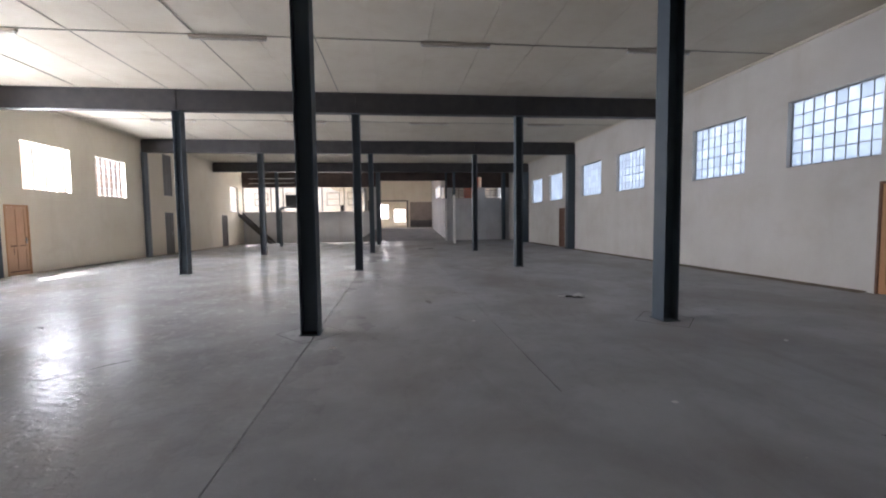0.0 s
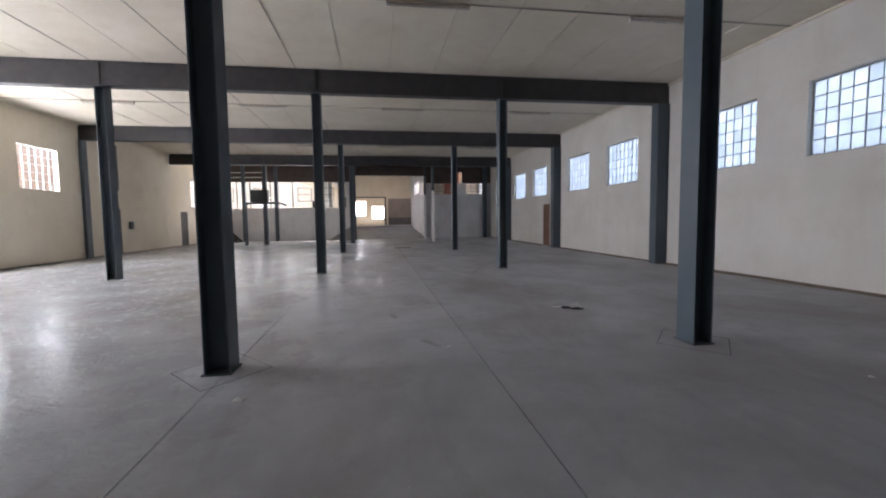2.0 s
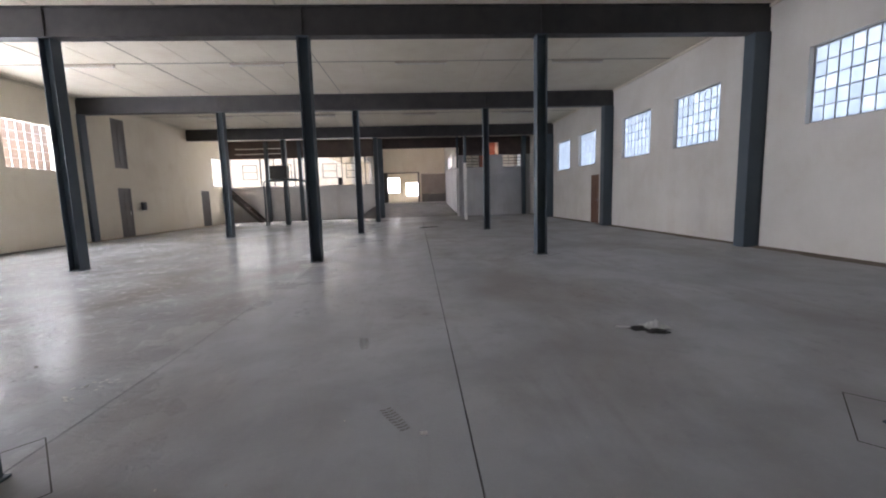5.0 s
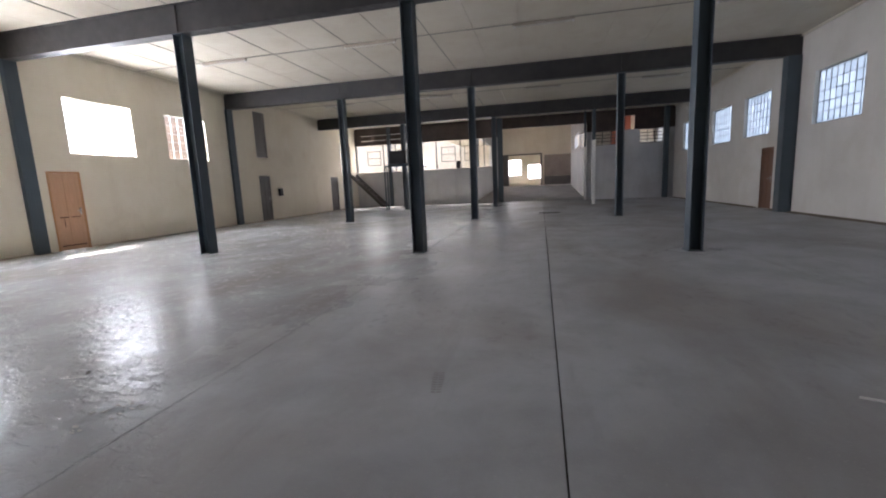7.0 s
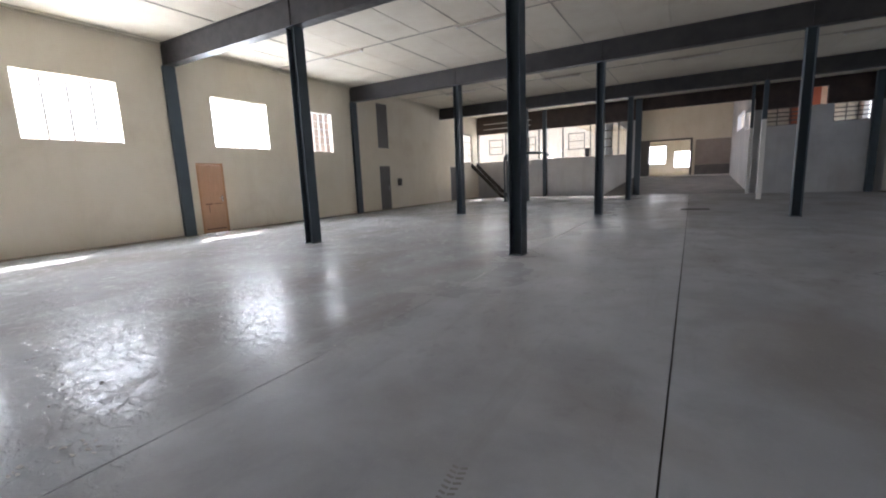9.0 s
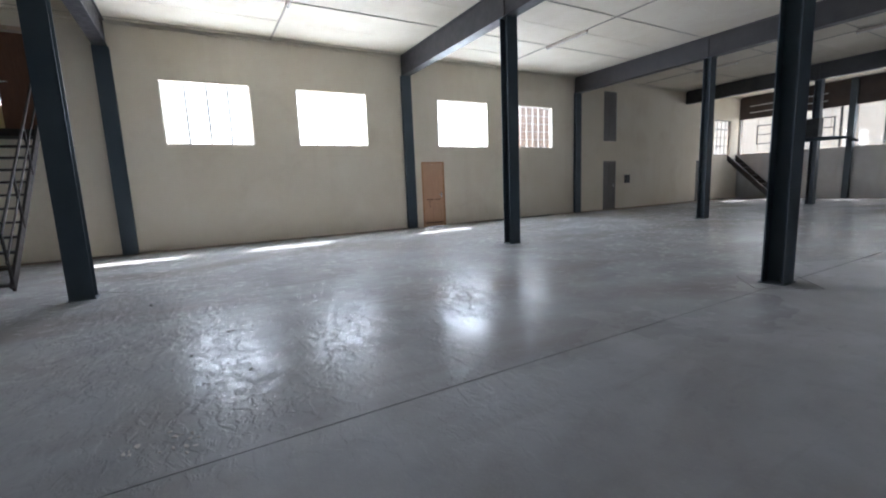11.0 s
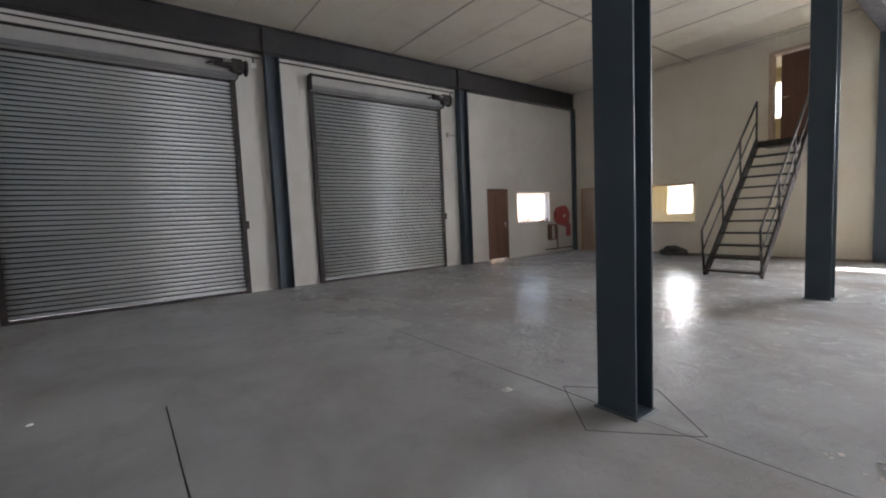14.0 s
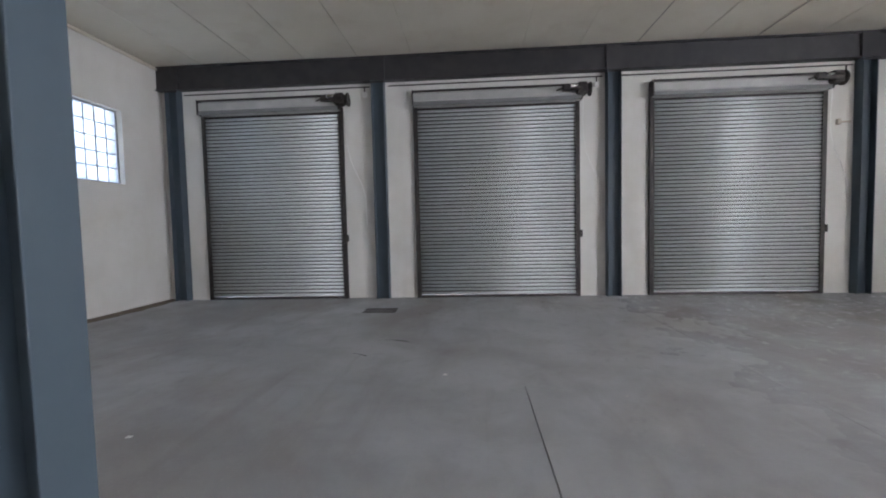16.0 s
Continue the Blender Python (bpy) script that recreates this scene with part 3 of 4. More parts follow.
for a, b, squares, posts in NORTH_WINDOWS:
    n += 1
    win = window(f"window_{n}", "y", YN + 0.1, -1, a, b, 2.24, 4.02, 3, 1, "large window behind a welded steel grille", GRILLE, GLASS)
    k = int((b - a) / 0.2)
    for i in range(1, k):
        x = a + (b - a) * i / k
        part("grille_upright", boxes((x - 0.006, YN + 0.02, 2.26, x + 0.006, YN + 0.034, 4.0)), GRILLE, win)
    for z in (2.7, 3.13, 3.56):
        part("grille_bar", boxes((a, YN + 0.036, z - 0.008, b, YN + 0.05, z + 0.008)), GRILLE, win)
    for x in squares:
        # a square of heavier bars, divided across the middle
        z, r = 3.16, 0.47
        part("grille_square", boxes((x - r, YN - 0.005, z - r, x - r + 0.05, YN + 0.018, z + r), (x + r - 0.05, YN - 0.005, z - r, x + r, YN + 0.018, z + r),
                                    (x - r + 0.05, YN - 0.005, z - r, x + r - 0.05, YN + 0.018, z - r + 0.05), (x - r + 0.05, YN - 0.005, z + r - 0.05, x + r - 0.05, YN + 0.018, z + r)), FRAME, win)
        part("grille_bar", boxes((x - r + 0.05, YN - 0.004, z - 0.02, x + r - 0.05, YN + 0.017, z + 0.02)), FRAME, win)
    for x in posts:
        part("window_post", boxes((x - 0.04, YN + 0.052, 2.26, x + 0.04, YN + 0.08, 4.0)), FRAME, win)
for a, b in ((4.2, 5.75), (6.75, 8.0)):
    n += 1
    window(f"window_{n}", "y", YN + 0.1, -1, a, b, 3.15, 3.95, 3, 4, "office clerestory window with dark bars", FRAME, GLASS, 0, 0.04)

# ---- doors ----
worn_door = panel_door("door_1", "x", XW - 0.02, 1, 13.2, 14.02, 0, 2.04, WOOD_TAN, "worn tan panelled wooden door with gouged rails, closed", WOOD_RED, 1, 0.012, ((0.08, 0.38), (0.43, 0.97)))
for y0, z0, y1, z1 in ((13.36, 0.84, 13.58, 0.875), (13.64, 0.845, 13.87, 0.87), (13.3, 0.1, 13.92, 0.135), (13.45, 0.6, 13.47, 0.83)):
    part("gouge", boxes((XW - 0.0095, y0, z0, XW - 0.006, y1, z1)), WOOD_DARK, worn_door, "dark gouge in the worn wood")
panel_door("door_2", "y", YS - 0.02, 1, -7.7, -6.87, 0, 2.04, WOOD_DARK, "dark brown panelled wooden door with daylight under it", WOOD_DARK, -1, 0.035)
panel_door("door_3", "x", XE + 0.02, -1, 5.9, 6.8, 0, 2.03, WOOD_RED, "reddish-brown panelled wooden door, closed", WOOD_DARK, -1)
panel_door("door_4", "x", XE + 0.02, -1, 21.1, 21.9, 0, 2.04, WOOD_DARK, "dark brown wooden door beside a steel pilaster", WOOD_DARK, -1)
panel_door("door_5", "x", XW - 0.02, 1, 21.58, 22.34, 0, 2.0, WOOD_GREY, "dark grey door below a dark hatch", WOOD_GREY, 1)
panel_door("door_6", "x", XW - 0.02, 1, 21.58, 22.34, 2.8, 4.75, WOOD_GREY, "dark brown loading hatch high on the wall", WOOD_GREY)
panel_door("door_7", "x", XW - 0.02, 1, 28.2, 29.1, 0, 1.98, WOOD_GREY, "grey door in the far part of the hall", WOOD_GREY, 1)
panel_door("door_8", "x", XW - 0.02, 1, -1.58, -0.72, 0, 2.03, WOOD_PALE, "pale wooden door with a warm wooden frame", WOOD_RED, 1)
up = thing("door_9", (XW, 4.0, 2.72), "brown door in a pale frame, ajar at the head of the stairs", "door", kind="structure")
part("door_frame", beveled(boxes((XW - 0.2, 3.58, 2.72, XW + 0.03, 3.66, 4.78), (XW - 0.2, 4.38, 2.72, XW + 0.03, 4.46, 4.78), (XW - 0.2, 3.66, 4.7, XW + 0.03, 4.38, 4.78)), 0.006), WOOD_PALE, up, "pale wooden frame")
leaf = part("door_leaf", beveled(boxes((XW - 0.16, 3.78, 2.74, XW - 0.12, 4.375, 4.69)), 0.004), WOOD_DARK, up)
part("door_handle", tubes(0.012, ((XW - 0.12, 3.84, 3.72), (XW - 0.06, 3.84, 3.72)), ((XW - 0.06, 3.84, 3.72), (XW - 0.06, 3.95, 3.72))), CHROME, leaf)
solid("passage_door", beveled(boxes((-2.95, 45.8, 0.741, -1.75, 45.87, 3.72)), 0.006), WOOD_GREY, "dark grey sliding door pushed open beside the far doorway", "door")
bm = bmesh.new()
v = [bm.verts.new(c) for c in ((-3.0, 31.978, 0), (-1.42, 31.978, 0), (-1.42, 31.978, 0.98), (-3.0, 31.35, 0), (-1.42, 31.2, 0))]
for f in ((0, 1, 2), (3, 4, 1, 0), (3, 2, 4), (0, 2, 3), (4, 2, 1)):
    bm.faces.new([v[i] for i in f])
bmesh.ops.recalc_face_normals(bm, faces=bm.faces)
solid("ramp_flank", bm, GROUND_DARK, "dark concrete bank sloping up beside the passage mouth", "ramp", kind="structure")

# ---- steel frame ----
HX, HY, TF = 0.11, 0.135, 0.016


def column(name, top, label, mat=STEEL):
    ob = thing(name, (0, 0, 0), label, "column", "steel columns of the hall")
    part("flange", beveled(boxes((-HX, -HY, 0.0, -HX + TF, HY, top)), 0.003), mat, ob)
    part("flange", beveled(boxes((HX - TF, -HY, 0.0, HX, HY, top)), 0.003), mat, ob)
    part("web", boxes((-HX + TF, -0.007, 0.0, HX - TF, 0.007, top)), mat, ob)
    part("base_plate", beveled(boxes((-HX - 0.02, -HY - 0.02, -0.004, HX + 0.02, HY + 0.02, 0.012)), 0.003), mat, ob)
    part("cap_plate", boxes((-HX - 0.01, -HY - 0.01, top, HX + 0.01, HY + 0.01, top + 0.012)), mat, ob)
    return ob


BZ = 4.55
col = column("column", BZ - 0.016, "navy painted steel H-section column rising to a beam")
first = True
for r, y in enumerate(ROWS):
    for x in COLS:
        if r == 3 and x == COLS[2]:
            continue
        m = pose(x, y, 0)
        if first:
            col.matrix_basis, first = m, False
        else:
            copy_thing(col, m)
wc = thing("column", (COLS[2], ROWS[3], 0), "steel column painted white below and dark above", "column", "steel columns of the hall")
part("shaft", beveled(boxes((COLS[2] - 0.08, ROWS[3] - 0.08, 0, COLS[2] + 0.08, ROWS[3] + 0.08, 3.1)), 0.01), WHITE, wc, "white painted shaft")
part("upper_shaft", beveled(boxes((COLS[2] - 0.08, ROWS[3] - 0.08, 3.1, COLS[2] + 0.08, ROWS[3] + 0.08, BZ)), 0.01), STEEL, wc, "dark painted upper shaft")
wc = thing("column", (3.72, YN - 0.3, 0), "slim white painted post beside the passage", "column")
part("shaft", beveled(boxes((3.66, YN - 0.36, 0, 3.78, YN - 0.24, 3.1)), 0.01), WHITE, wc)
part("upper_shaft", beveled(boxes((3.66, YN - 0.36, 3.1, 3.78, YN - 0.24, H)), 0.01), STEEL, wc)
solid("post", beveled(boxes((-1.4, YN - 0.26, 0, -1.1, YN - 0.021, H - 0.01)), 0.008), STEEL, "dark steel post at the mouth of the passage", "column")
solid("post", beveled(boxes((8.0, YN - 0.3, 0, 8.25, YN - 0.03, H - 0.01)), 0.008), STEEL, "dark steel post against the office partition", "column")

# pilasters built into the side walls
pil = thing("pilaster", (0, 0, 0), "navy painted steel pilaster built into the wall", "column", "steel pilasters of the side walls")
part("flange", beveled(boxes((-0.012, -0.15, 0.0, 0.0, 0.15, BZ)), 0.003), STEEL, pil)
part("flange", boxes((-0.45, -0.15, 0.0, -0.288, 0.15, BZ)), STEEL, pil)
part("web", boxes((-0.438, -0.15, 0.0, -0.012, -0.135, BZ)), STEEL, pil)
part("web", boxes((-0.438, 0.135, 0.0, -0.012, 0.15, BZ)), STEEL, pil)
first = True
for y in ROWS:
    for x, turn in ((XW + 0.12, 0), (XE - 0.36, 180)):
        if y == ROWS[3] and not turn:
            continue
        m = pose(x, y, 0, 0, 0, turn)
        if first:
            pil.matrix_basis, first = m, False
        else:
            copy_thing(pil, m)

for y in ROWS:
    bmo = thing("beam", (-1.1, y, BZ), "dark painted steel beam across the hall under the ceiling", "beam", "steel beams of the hall")
    x0, x1, t = XW, XE, 0.018
    part("lower_flange", beveled(boxes((x0, y - 0.13, BZ, x1, y + 0.13, BZ + t)), 0.003), BEAM, bmo)
    part("upper_flange", boxes((x0, y - 0.13, H - 0.03, x1, y + 0.13, H - 0.002)), BEAM, bmo)
    part("web", boxes((x0, y - 0.1, BZ + t, x1, y + 0.1, H - 0.03)), BEAM, bmo)
    for x in COLS:
        part("stiffener", boxes((x - 0.015, y - 0.128, BZ + t, x + 0.015, y + 0.128, H - 0.03)), BEAM, bmo)

# south wall frame
sb = thing("beam", (-1.1, YS + 0.1, 4.63), "dark painted steel beam along the wall over the shutters", "beam")
part("web", boxes((XW + 0.15, YS, 4.64, XE, YS + 0.14, H - 0.01)), BEAM, sb)
part("lower_flange", beveled(boxes((XW + 0.15, YS, 4.62, XE, YS + 0.2, 4.64)), 0.003), BEAM, sb)
part("upper_flange", boxes((XW + 0.15, YS, H - 0.03, XE, YS + 0.2, H - 0.002)), BEAM, sb)
for x in (8.25, 3.71, -1.14, -5.97):
    part("stiffener", boxes((x - 0.16, YS + 0.14, 4.64, x + 0.16, YS + 0.19, H - 0.03)), BEAM, sb)
    p = thing("pilaster", (x, YS + 0.1, 0), "navy painted steel pilaster between the roller shutters", "column", "steel pilasters of the shutter wall")
    part("flange", beveled(boxes((x - 0.135, YS - 0.05, 0, x - 0.12, YS + 0.2, 4.62)), 0.003), STEEL, p)
    part("flange", beveled(boxes((x + 0.12, YS - 0.05, 0, x + 0.135, YS + 0.2, 4.62)), 0.003), STEEL, p)
    part("web", boxes((x - 0.12, YS + 0.06, 0, x + 0.12, YS + 0.075, 4.62)), STEEL, p)
    part("splice_plate", boxes((x - 0.16, YS + 0.2, 4.56, x + 0.16, YS + 0.206, 4.6)), BEAM, p)
solid("corner_post", beveled(boxes((XW + 0.02, YS + 0.0, 0, XW + 0.13, YS + 0.12, 4.66)), 0.005), STEEL, "slim dark steel post in the corner", "column")

# ---- roller shutters ----
PITCH = 0.0775


def slat_mesh(x0, x1):
    """One convex interlocking slat, seen from inside."""
    bm = bmesh.new()
    prof = [(0.002, 0.008), (0.014, 0.011), (0.023, 0.02), (0.027, 0.031), (0.028, 0.042), (0.024, 0.054), (0.015, 0.063), (0.002, 0.067)]
    back = [(d - 0.012, z) for d, z in reversed(prof[1:-1])]
    loop = prof + [(0.0, 0.067), *back, (0.0, 0.008)]
    ends = [[bm.verts.new((x, d, z)) for d, z in loop] for x in (x0, x1)]
    k = len(loop)
    for i in range(k):
        bm.faces.new([ends[0][i], ends[1][i], ends[1][(i + 1) % k], ends[0][(i + 1) % k]]).smooth = i < len(prof) - 1
    bm.faces.new(ends[0])
    bm.faces.new(list(reversed(ends[1])))
    bmesh.ops.recalc_face_normals(bm, faces=bm.faces)
    return bm


def shutter(x0, x1, hood_over, label):
    s = thing("roller_shutter", ((x0 + x1) / 2, YS, 0), label, "roller shutter", "roller shutters of the hall")
    y = YS + 0.022
    me = mesh_of("slat", slat_mesh(x0 + 0.03, x1 - 0.03), GALV)
    for i in range(51):
        ob = under(new("slat", me), s)
        ob.location = (0, y, 0.055 + i * PITCH)
    # dark sheet added behind the slats, so that the gaps come out dark
    part("seam_backing", boxes((x0 + 0.03, YS + 0.012, 0.06, x1 - 0.03, YS + 0.018, 4.05)), IRON, s, "dark sheet behind the gaps between the slats")
    part("bottom_rail", beveled(boxes((x0 + 0.03, y - 0.02, 0.001, x1 - 0.03, y + 0.03, 0.054)), 0.004), IRON, s, "dark steel bottom rail")
    for x in (x0, x1):
        part("guide_rail", beveled(boxes((x - 0.045, YS + 0.001, 0, x + 0.045, YS + 0.03, 4.12), (x - 0.045, YS + 0.066, 0, x + 0.045, YS + 0.074, 4.12),
                                         (x - 0.045 if x == x0 else x + 0.03, YS + 0.03, 0, x - 0.03 if x == x0 else x + 0.045, YS + 0.066, 4.12)), 0.003), IRON, s, "dark brown guide rail")
    # rolled hood above the opening
    bm = bmesh.new()
    ring = [(0.001, 4.045), (0.09, 4.045), (0.19, 4.14), (0.2, 4.16), (0.2, 4.29), (0.18, 4.325), (0.001, 4.335)]
    ends = [[bm.verts.new((x, YS + d, z)) for d, z in ring] for x in (x0 - hood_over, x1 + 0.02)]
    for i in range(len(ring)):
        j = (i + 1) % len(ring)
        bm.faces.new([ends[0][i], ends[1][i], ends[1][j], ends[0][j]])
    bm.faces.new(ends[0])
    bm.faces.new(list(reversed(ends[1])))
    bmesh.ops.recalc_face_normals(bm, faces=bm.faces)
    part("hood", beveled(bm, 0.008), HOOD, s, "pale grey sheet-metal hood")
    for x in (x0 - hood_over - 0.02, x1 + 0.02):
        part("end_bracket", beveled(boxes((x, YS + 0.001, 4.05, x + 0.02, YS + 0.23, 4.37)), 0.003), IRON, s)
    # dark strip along the hood's top, standing in for the shadow gap there
    part("hood_edge", boxes((x0 - hood_over, YS + 0.15, 4.337, x1 + 0.02, YS + 0.21, 4.365)), IRON, s)
    # strip along the lower front, the underside's shade put into its colour
    part("hood_lip", beveled(boxes((x0 - hood_over, YS + 0.17, 4.05, x1 + 0.02, YS + 0.212, 4.13)), 0.006), HOOD_SHADE, s, "strip in darker grey for the shaded lower edge of the hood")
    # geared drive across the west end of the hood, with its chain wheel beyond it
    dr = part("drive_unit", beveled(tubes(0.07, ((x0 - 0.12, YS + 0.29, 4.24), (x0 + 0.34, YS + 0.29, 4.27)), n=14), 0.012), IRON, s, "dark greasy geared drive")
    part("gear_case", beveled(boxes((x0 - 0.16, YS + 0.1, 4.12, x0 + 0.06, YS + 0.34, 4.36)), 0.03, 2), IRON, dr)
    part("chain_wheel", tubes(0.14, ((x0 - 0.23, YS + 0.2, 4.24), (x0 - 0.2, YS + 0.2, 4.24)), n=18), IRON, dr)
    part("wheel_shaft", tubes(0.025, ((x0 - 0.26, YS + 0.2, 4.24), (x0 - 0.15, YS + 0.2, 4.24)), n=10), IRON, dr)
    part("motor_cap", tubes(0.045, ((x0 + 0.06, YS + 0.31, 4.27), (x0 + 0.2, YS + 0.33, 4.28)), n=12), CHROME, dr, "shiny metal motor cap")
    part("arm", tubes(0.014, ((x0 + 0.3, YS + 0.29, 4.27), (x0 + 0.46, YS + 0.25, 4.22)), n=8), IRON, dr)
    cu = bpy.data.curves.new("pull_cord", "CURVE")
    cu.dimensions, cu.bevel_depth, cu.bevel_resolution = "3D", 0.006, 1
    sp = cu.splines.new("BEZIER")
    pts = ((x0 - 0.1, YS + 0.1, 4.2), (x0 - 0.16, YS + 0.04, 3.1), (x0 - 0.46, YS + 0.03, 2.3), (x0 - 0.5, YS + 0.03, 1.6))
    sp.bezier_points.add(3)
    for bp, c in zip(sp.bezier_points, pts):
        bp.co, bp.handle_left_type, bp.handle_right_type = c, "AUTO", "AUTO"
    cord = new("pull_cord", cu)
    cu.materials.append(WHITE)
    under(cord, s)
    part("lock", beveled(boxes((x0 - 0.09, YS + 0.03, 1.25, x0 - 0.045, YS + 0.09, 1.4)), 0.004), IRON, s)
    return s


shutter(*SHUTTERS[0], 0.0, "galvanised roller shutter, closed, under a grey rounded hood")
shutter(*SHUTTERS[1], 0.05, "galvanised roller shutter, closed, with a chain drive")
shutter(*SHUTTERS[2], 0.02, "galvanised roller shutter, closed, with a shiny motor cap")
for x0, x1 in ((3.9, 8.05), (-0.95, 3.5), (-5.78, -1.33)):
    c = thing("conduit", ((x0 + x1) / 2, YS + 0.03, 4.53), "thin dark conduit clipped to the wall over a shutter", "conduit")
    part("pipe", tubes(0.014, ((x0, YS + 0.02, 4.54), (x1, YS + 0.02, 4.54)), ((x0 + 0.12, YS + 0.02, 4.54), (x0 + 0.12, YS + 0.02, 4.42))), IRON, c)
    part("junction_box", beveled(boxes((x0 + 0.07, YS + 0.001, 4.33, x0 + 0.17, YS + 0.05, 4.43)), 0.006), WHITE, c, "small white junction box")
solid("pipe_bracket", boxes((-5.77, YS + 0.001, 3.42, -5.5, YS + 0.03, 3.45), (-5.56, YS + 0.001, 3.38, -5.5, YS + 0.06, 3.49)), LAMPMETAL, "small metal bracket on the wall", "bracket")

# ---- ceiling lamps ----
batten = thing("tube_lamp", (0, 0, 0), "unlit fluorescent tube batten under the ceiling", "ceiling lamp", "tube lamps of the hall")
part("batten", beveled(boxes((-0.73, -0.05, -0.062, 0.73, 0.05, -0.013)), 0.006), LAMPMETAL, batten)
part("tube", tubes(0.018, ((-0.68, 0, -0.085), (0.68, 0, -0.085)), n=12), TUBE, batten)
for sx in (-0.7, 0.7):
    part("tube_holder", beveled(boxes((sx - 0.02, -0.025, -0.11, sx + 0.02, 0.025, -0.062)), 0.004), WHITE, batten)
first = True
for y in (1.85, 9.05, 16.2, 23.63):
    for x in (-7.75, -3.24, 1.28, 5.78):
        m = pose(x, y, H)
        if first:
            batten.matrix_basis, first = m, False
        else:
            copy_thing(batten, m)

# ---- stairs to the upper door ----
st = thing("steel_staircase", (-9.0, 4.06, 0), "dark steel open-tread staircase with pipe handrails up to a door", "staircase")
SY0, SY1, SX0, SX1, SZ = 3.62, 4.5, -7.35, -10.05, 2.68
for y in (SY0, SY1):
    bm = bmesh.new()
    a, b = Vector((SX0, y, 0.0)), Vector((SX1, y, SZ))
    d = (b - a).normalized()
    nrm = Vector((d.z, 0, -d.x))
    if nrm.z < 0:
        nrm = -nrm
    vs = []
    for yy in (y - 0.02, y + 0.02):
        for p in (a, b):
            for s in (-0.1, 0.1):
                q = p + nrm * s
                vs.append(bm.verts.new((q.x, yy, max(q.z, 0.0))))
    for f in ((0, 1, 3, 2), (4, 6, 7, 5), (0, 4, 5, 1), (2, 3, 7, 6), (0, 2, 6, 4), (1, 5, 7, 3)):
        bm.faces.new([vs[i] for i in f])
    bmesh.ops.recalc_face_normals(bm, faces=bm.faces)
    part("stringer", bm, IRON, st)
NT = 12
for i in range(NT):
    f = (i + 0.4) / NT
    x, z = SX0 + (SX1 - SX0) * f, SZ * f
    part("tread", beveled(boxes((x - 0.12, SY0 + 0.02, z - 0.02, x + 0.1, SY1 - 0.02, z + 0.015)), 0.003), IRON, st)
part("landing", beveled(boxes((XW, SY0 - 0.04, SZ - 0.1, SX1 + 0.05, SY1 + 0.04, SZ)), 0.004), IRON, st)
for y in (SY0 - 0.02, SY1 + 0.02):
    a, b = Vector((SX0 + 0.12, y, 0.85)), Vector((SX1, y, SZ + 0.88))
    part("handrail", tubes(0.022, (a, b)), IRON, st)
    lo = Vector((0, 0, -0.42))
    part("mid_rail", tubes(0.016, (a + lo, b + lo)), IRON, st)
    for f in (0.0, 0.33, 0.66, 1.0):
        p = a.lerp(b, f)
        part("baluster", tubes(0.02, (p, Vector((SX0 + (SX1 - SX0) * f, y, SZ * f)))), IRON, st)

# ---- fire hose reels ----


def hose_reel(x, label):
    h = thing("hose_reel", (x, YS, 1.1), label, "hose reel")
    part("disc", beveled(tubes(0.33, ((x, YS + 0.16, 1.18), (x, YS + 0.19, 1.18)), n=28), 0.004), RED, h)
    part("disc", tubes(0.3, ((x, YS + 0.03, 1.18), (x, YS + 0.05, 1.18)), n=28), RED, h)
    part("hose", tubes(0.22, ((x, YS + 0.05, 1.18), (x, YS + 0.16, 1.18)), n=24), BLACK, h, "black coiled hose")
    part("hub", tubes(0.05, ((x, YS, 1.18), (x, YS + 0.23, 1.18)), n=14), CHROME, h)
    return h


hose_reel(-10.05, "red drum fire hose reel fixed to the wall")
for x, z0, z1 in ((-10.42, 0.5, 1.0),):
    e = thing("fire_extinguisher", (x, YS + 0.09, z0), "dull red fire extinguisher hanging under the hose reel", "fire extinguisher")
    part("cylinder", tubes(0.075, ((x, YS + 0.09, z0), (x, YS + 0.09, z1 - 0.1)), n=18), RED, e)
    part("shoulder", tubes(0.045, ((x, YS + 0.09, z1 - 0.1), (x, YS + 0.09, z1 - 0.06)), n=14), RED, e)
    part("valve", boxes((x - 0.02, YS + 0.07, z1 - 0.06, x + 0.02, YS + 0.11, z1)), BLACK, e)
    part("bracket", boxes((x - 0.05, YS, z1 - 0.2, x + 0.05, YS + 0.02, z1 - 0.14)), IRON, e)
solid("supply_pipe", tubes(0.018, ((-9.9, YS + 0.05, 0.85), (-9.9, YS + 0.05, 0.12)), ((-9.3, YS + 0.05, 0.12), (-10.7, YS + 0.05, 0.12))), IRON, "dark water pipe low on the wall", "pipe")
sc = random.Random(21)
for i in range(9):
    x = -9.5 + 0.15 * i + sc.uniform(-0.03, 0.03)
    bm = bmesh.new()
    hgt, rad = sc.uniform(0.04, 0.13), sc.uniform(0.02, 0.045)
    bmesh.ops.create_cone(bm, cap_ends=True, segments=10, radius1=rad, radius2=rad * sc.uniform(0.5, 1.0), depth=hgt, matrix=Matrix.Translation((x, YS - 0.06, 1.02 + hgt / 2)))
    solid("sill_jar", bm, sc.choice((DUST, WOOD_DARK, BLACK, WHITE)), "small dusty jar standing on the window sill", "jar", "clutter on the window sill")
bx = thing("valve_box", (-9.62, YS, 0.42), "brown metal valve box under the hose reel", "valve box")
part("body", beveled(boxes((-9.76, YS + 0.001, 0.42, -9.46, YS + 0.16, 0.92)), 0.008), WOOD_DARK, bx)
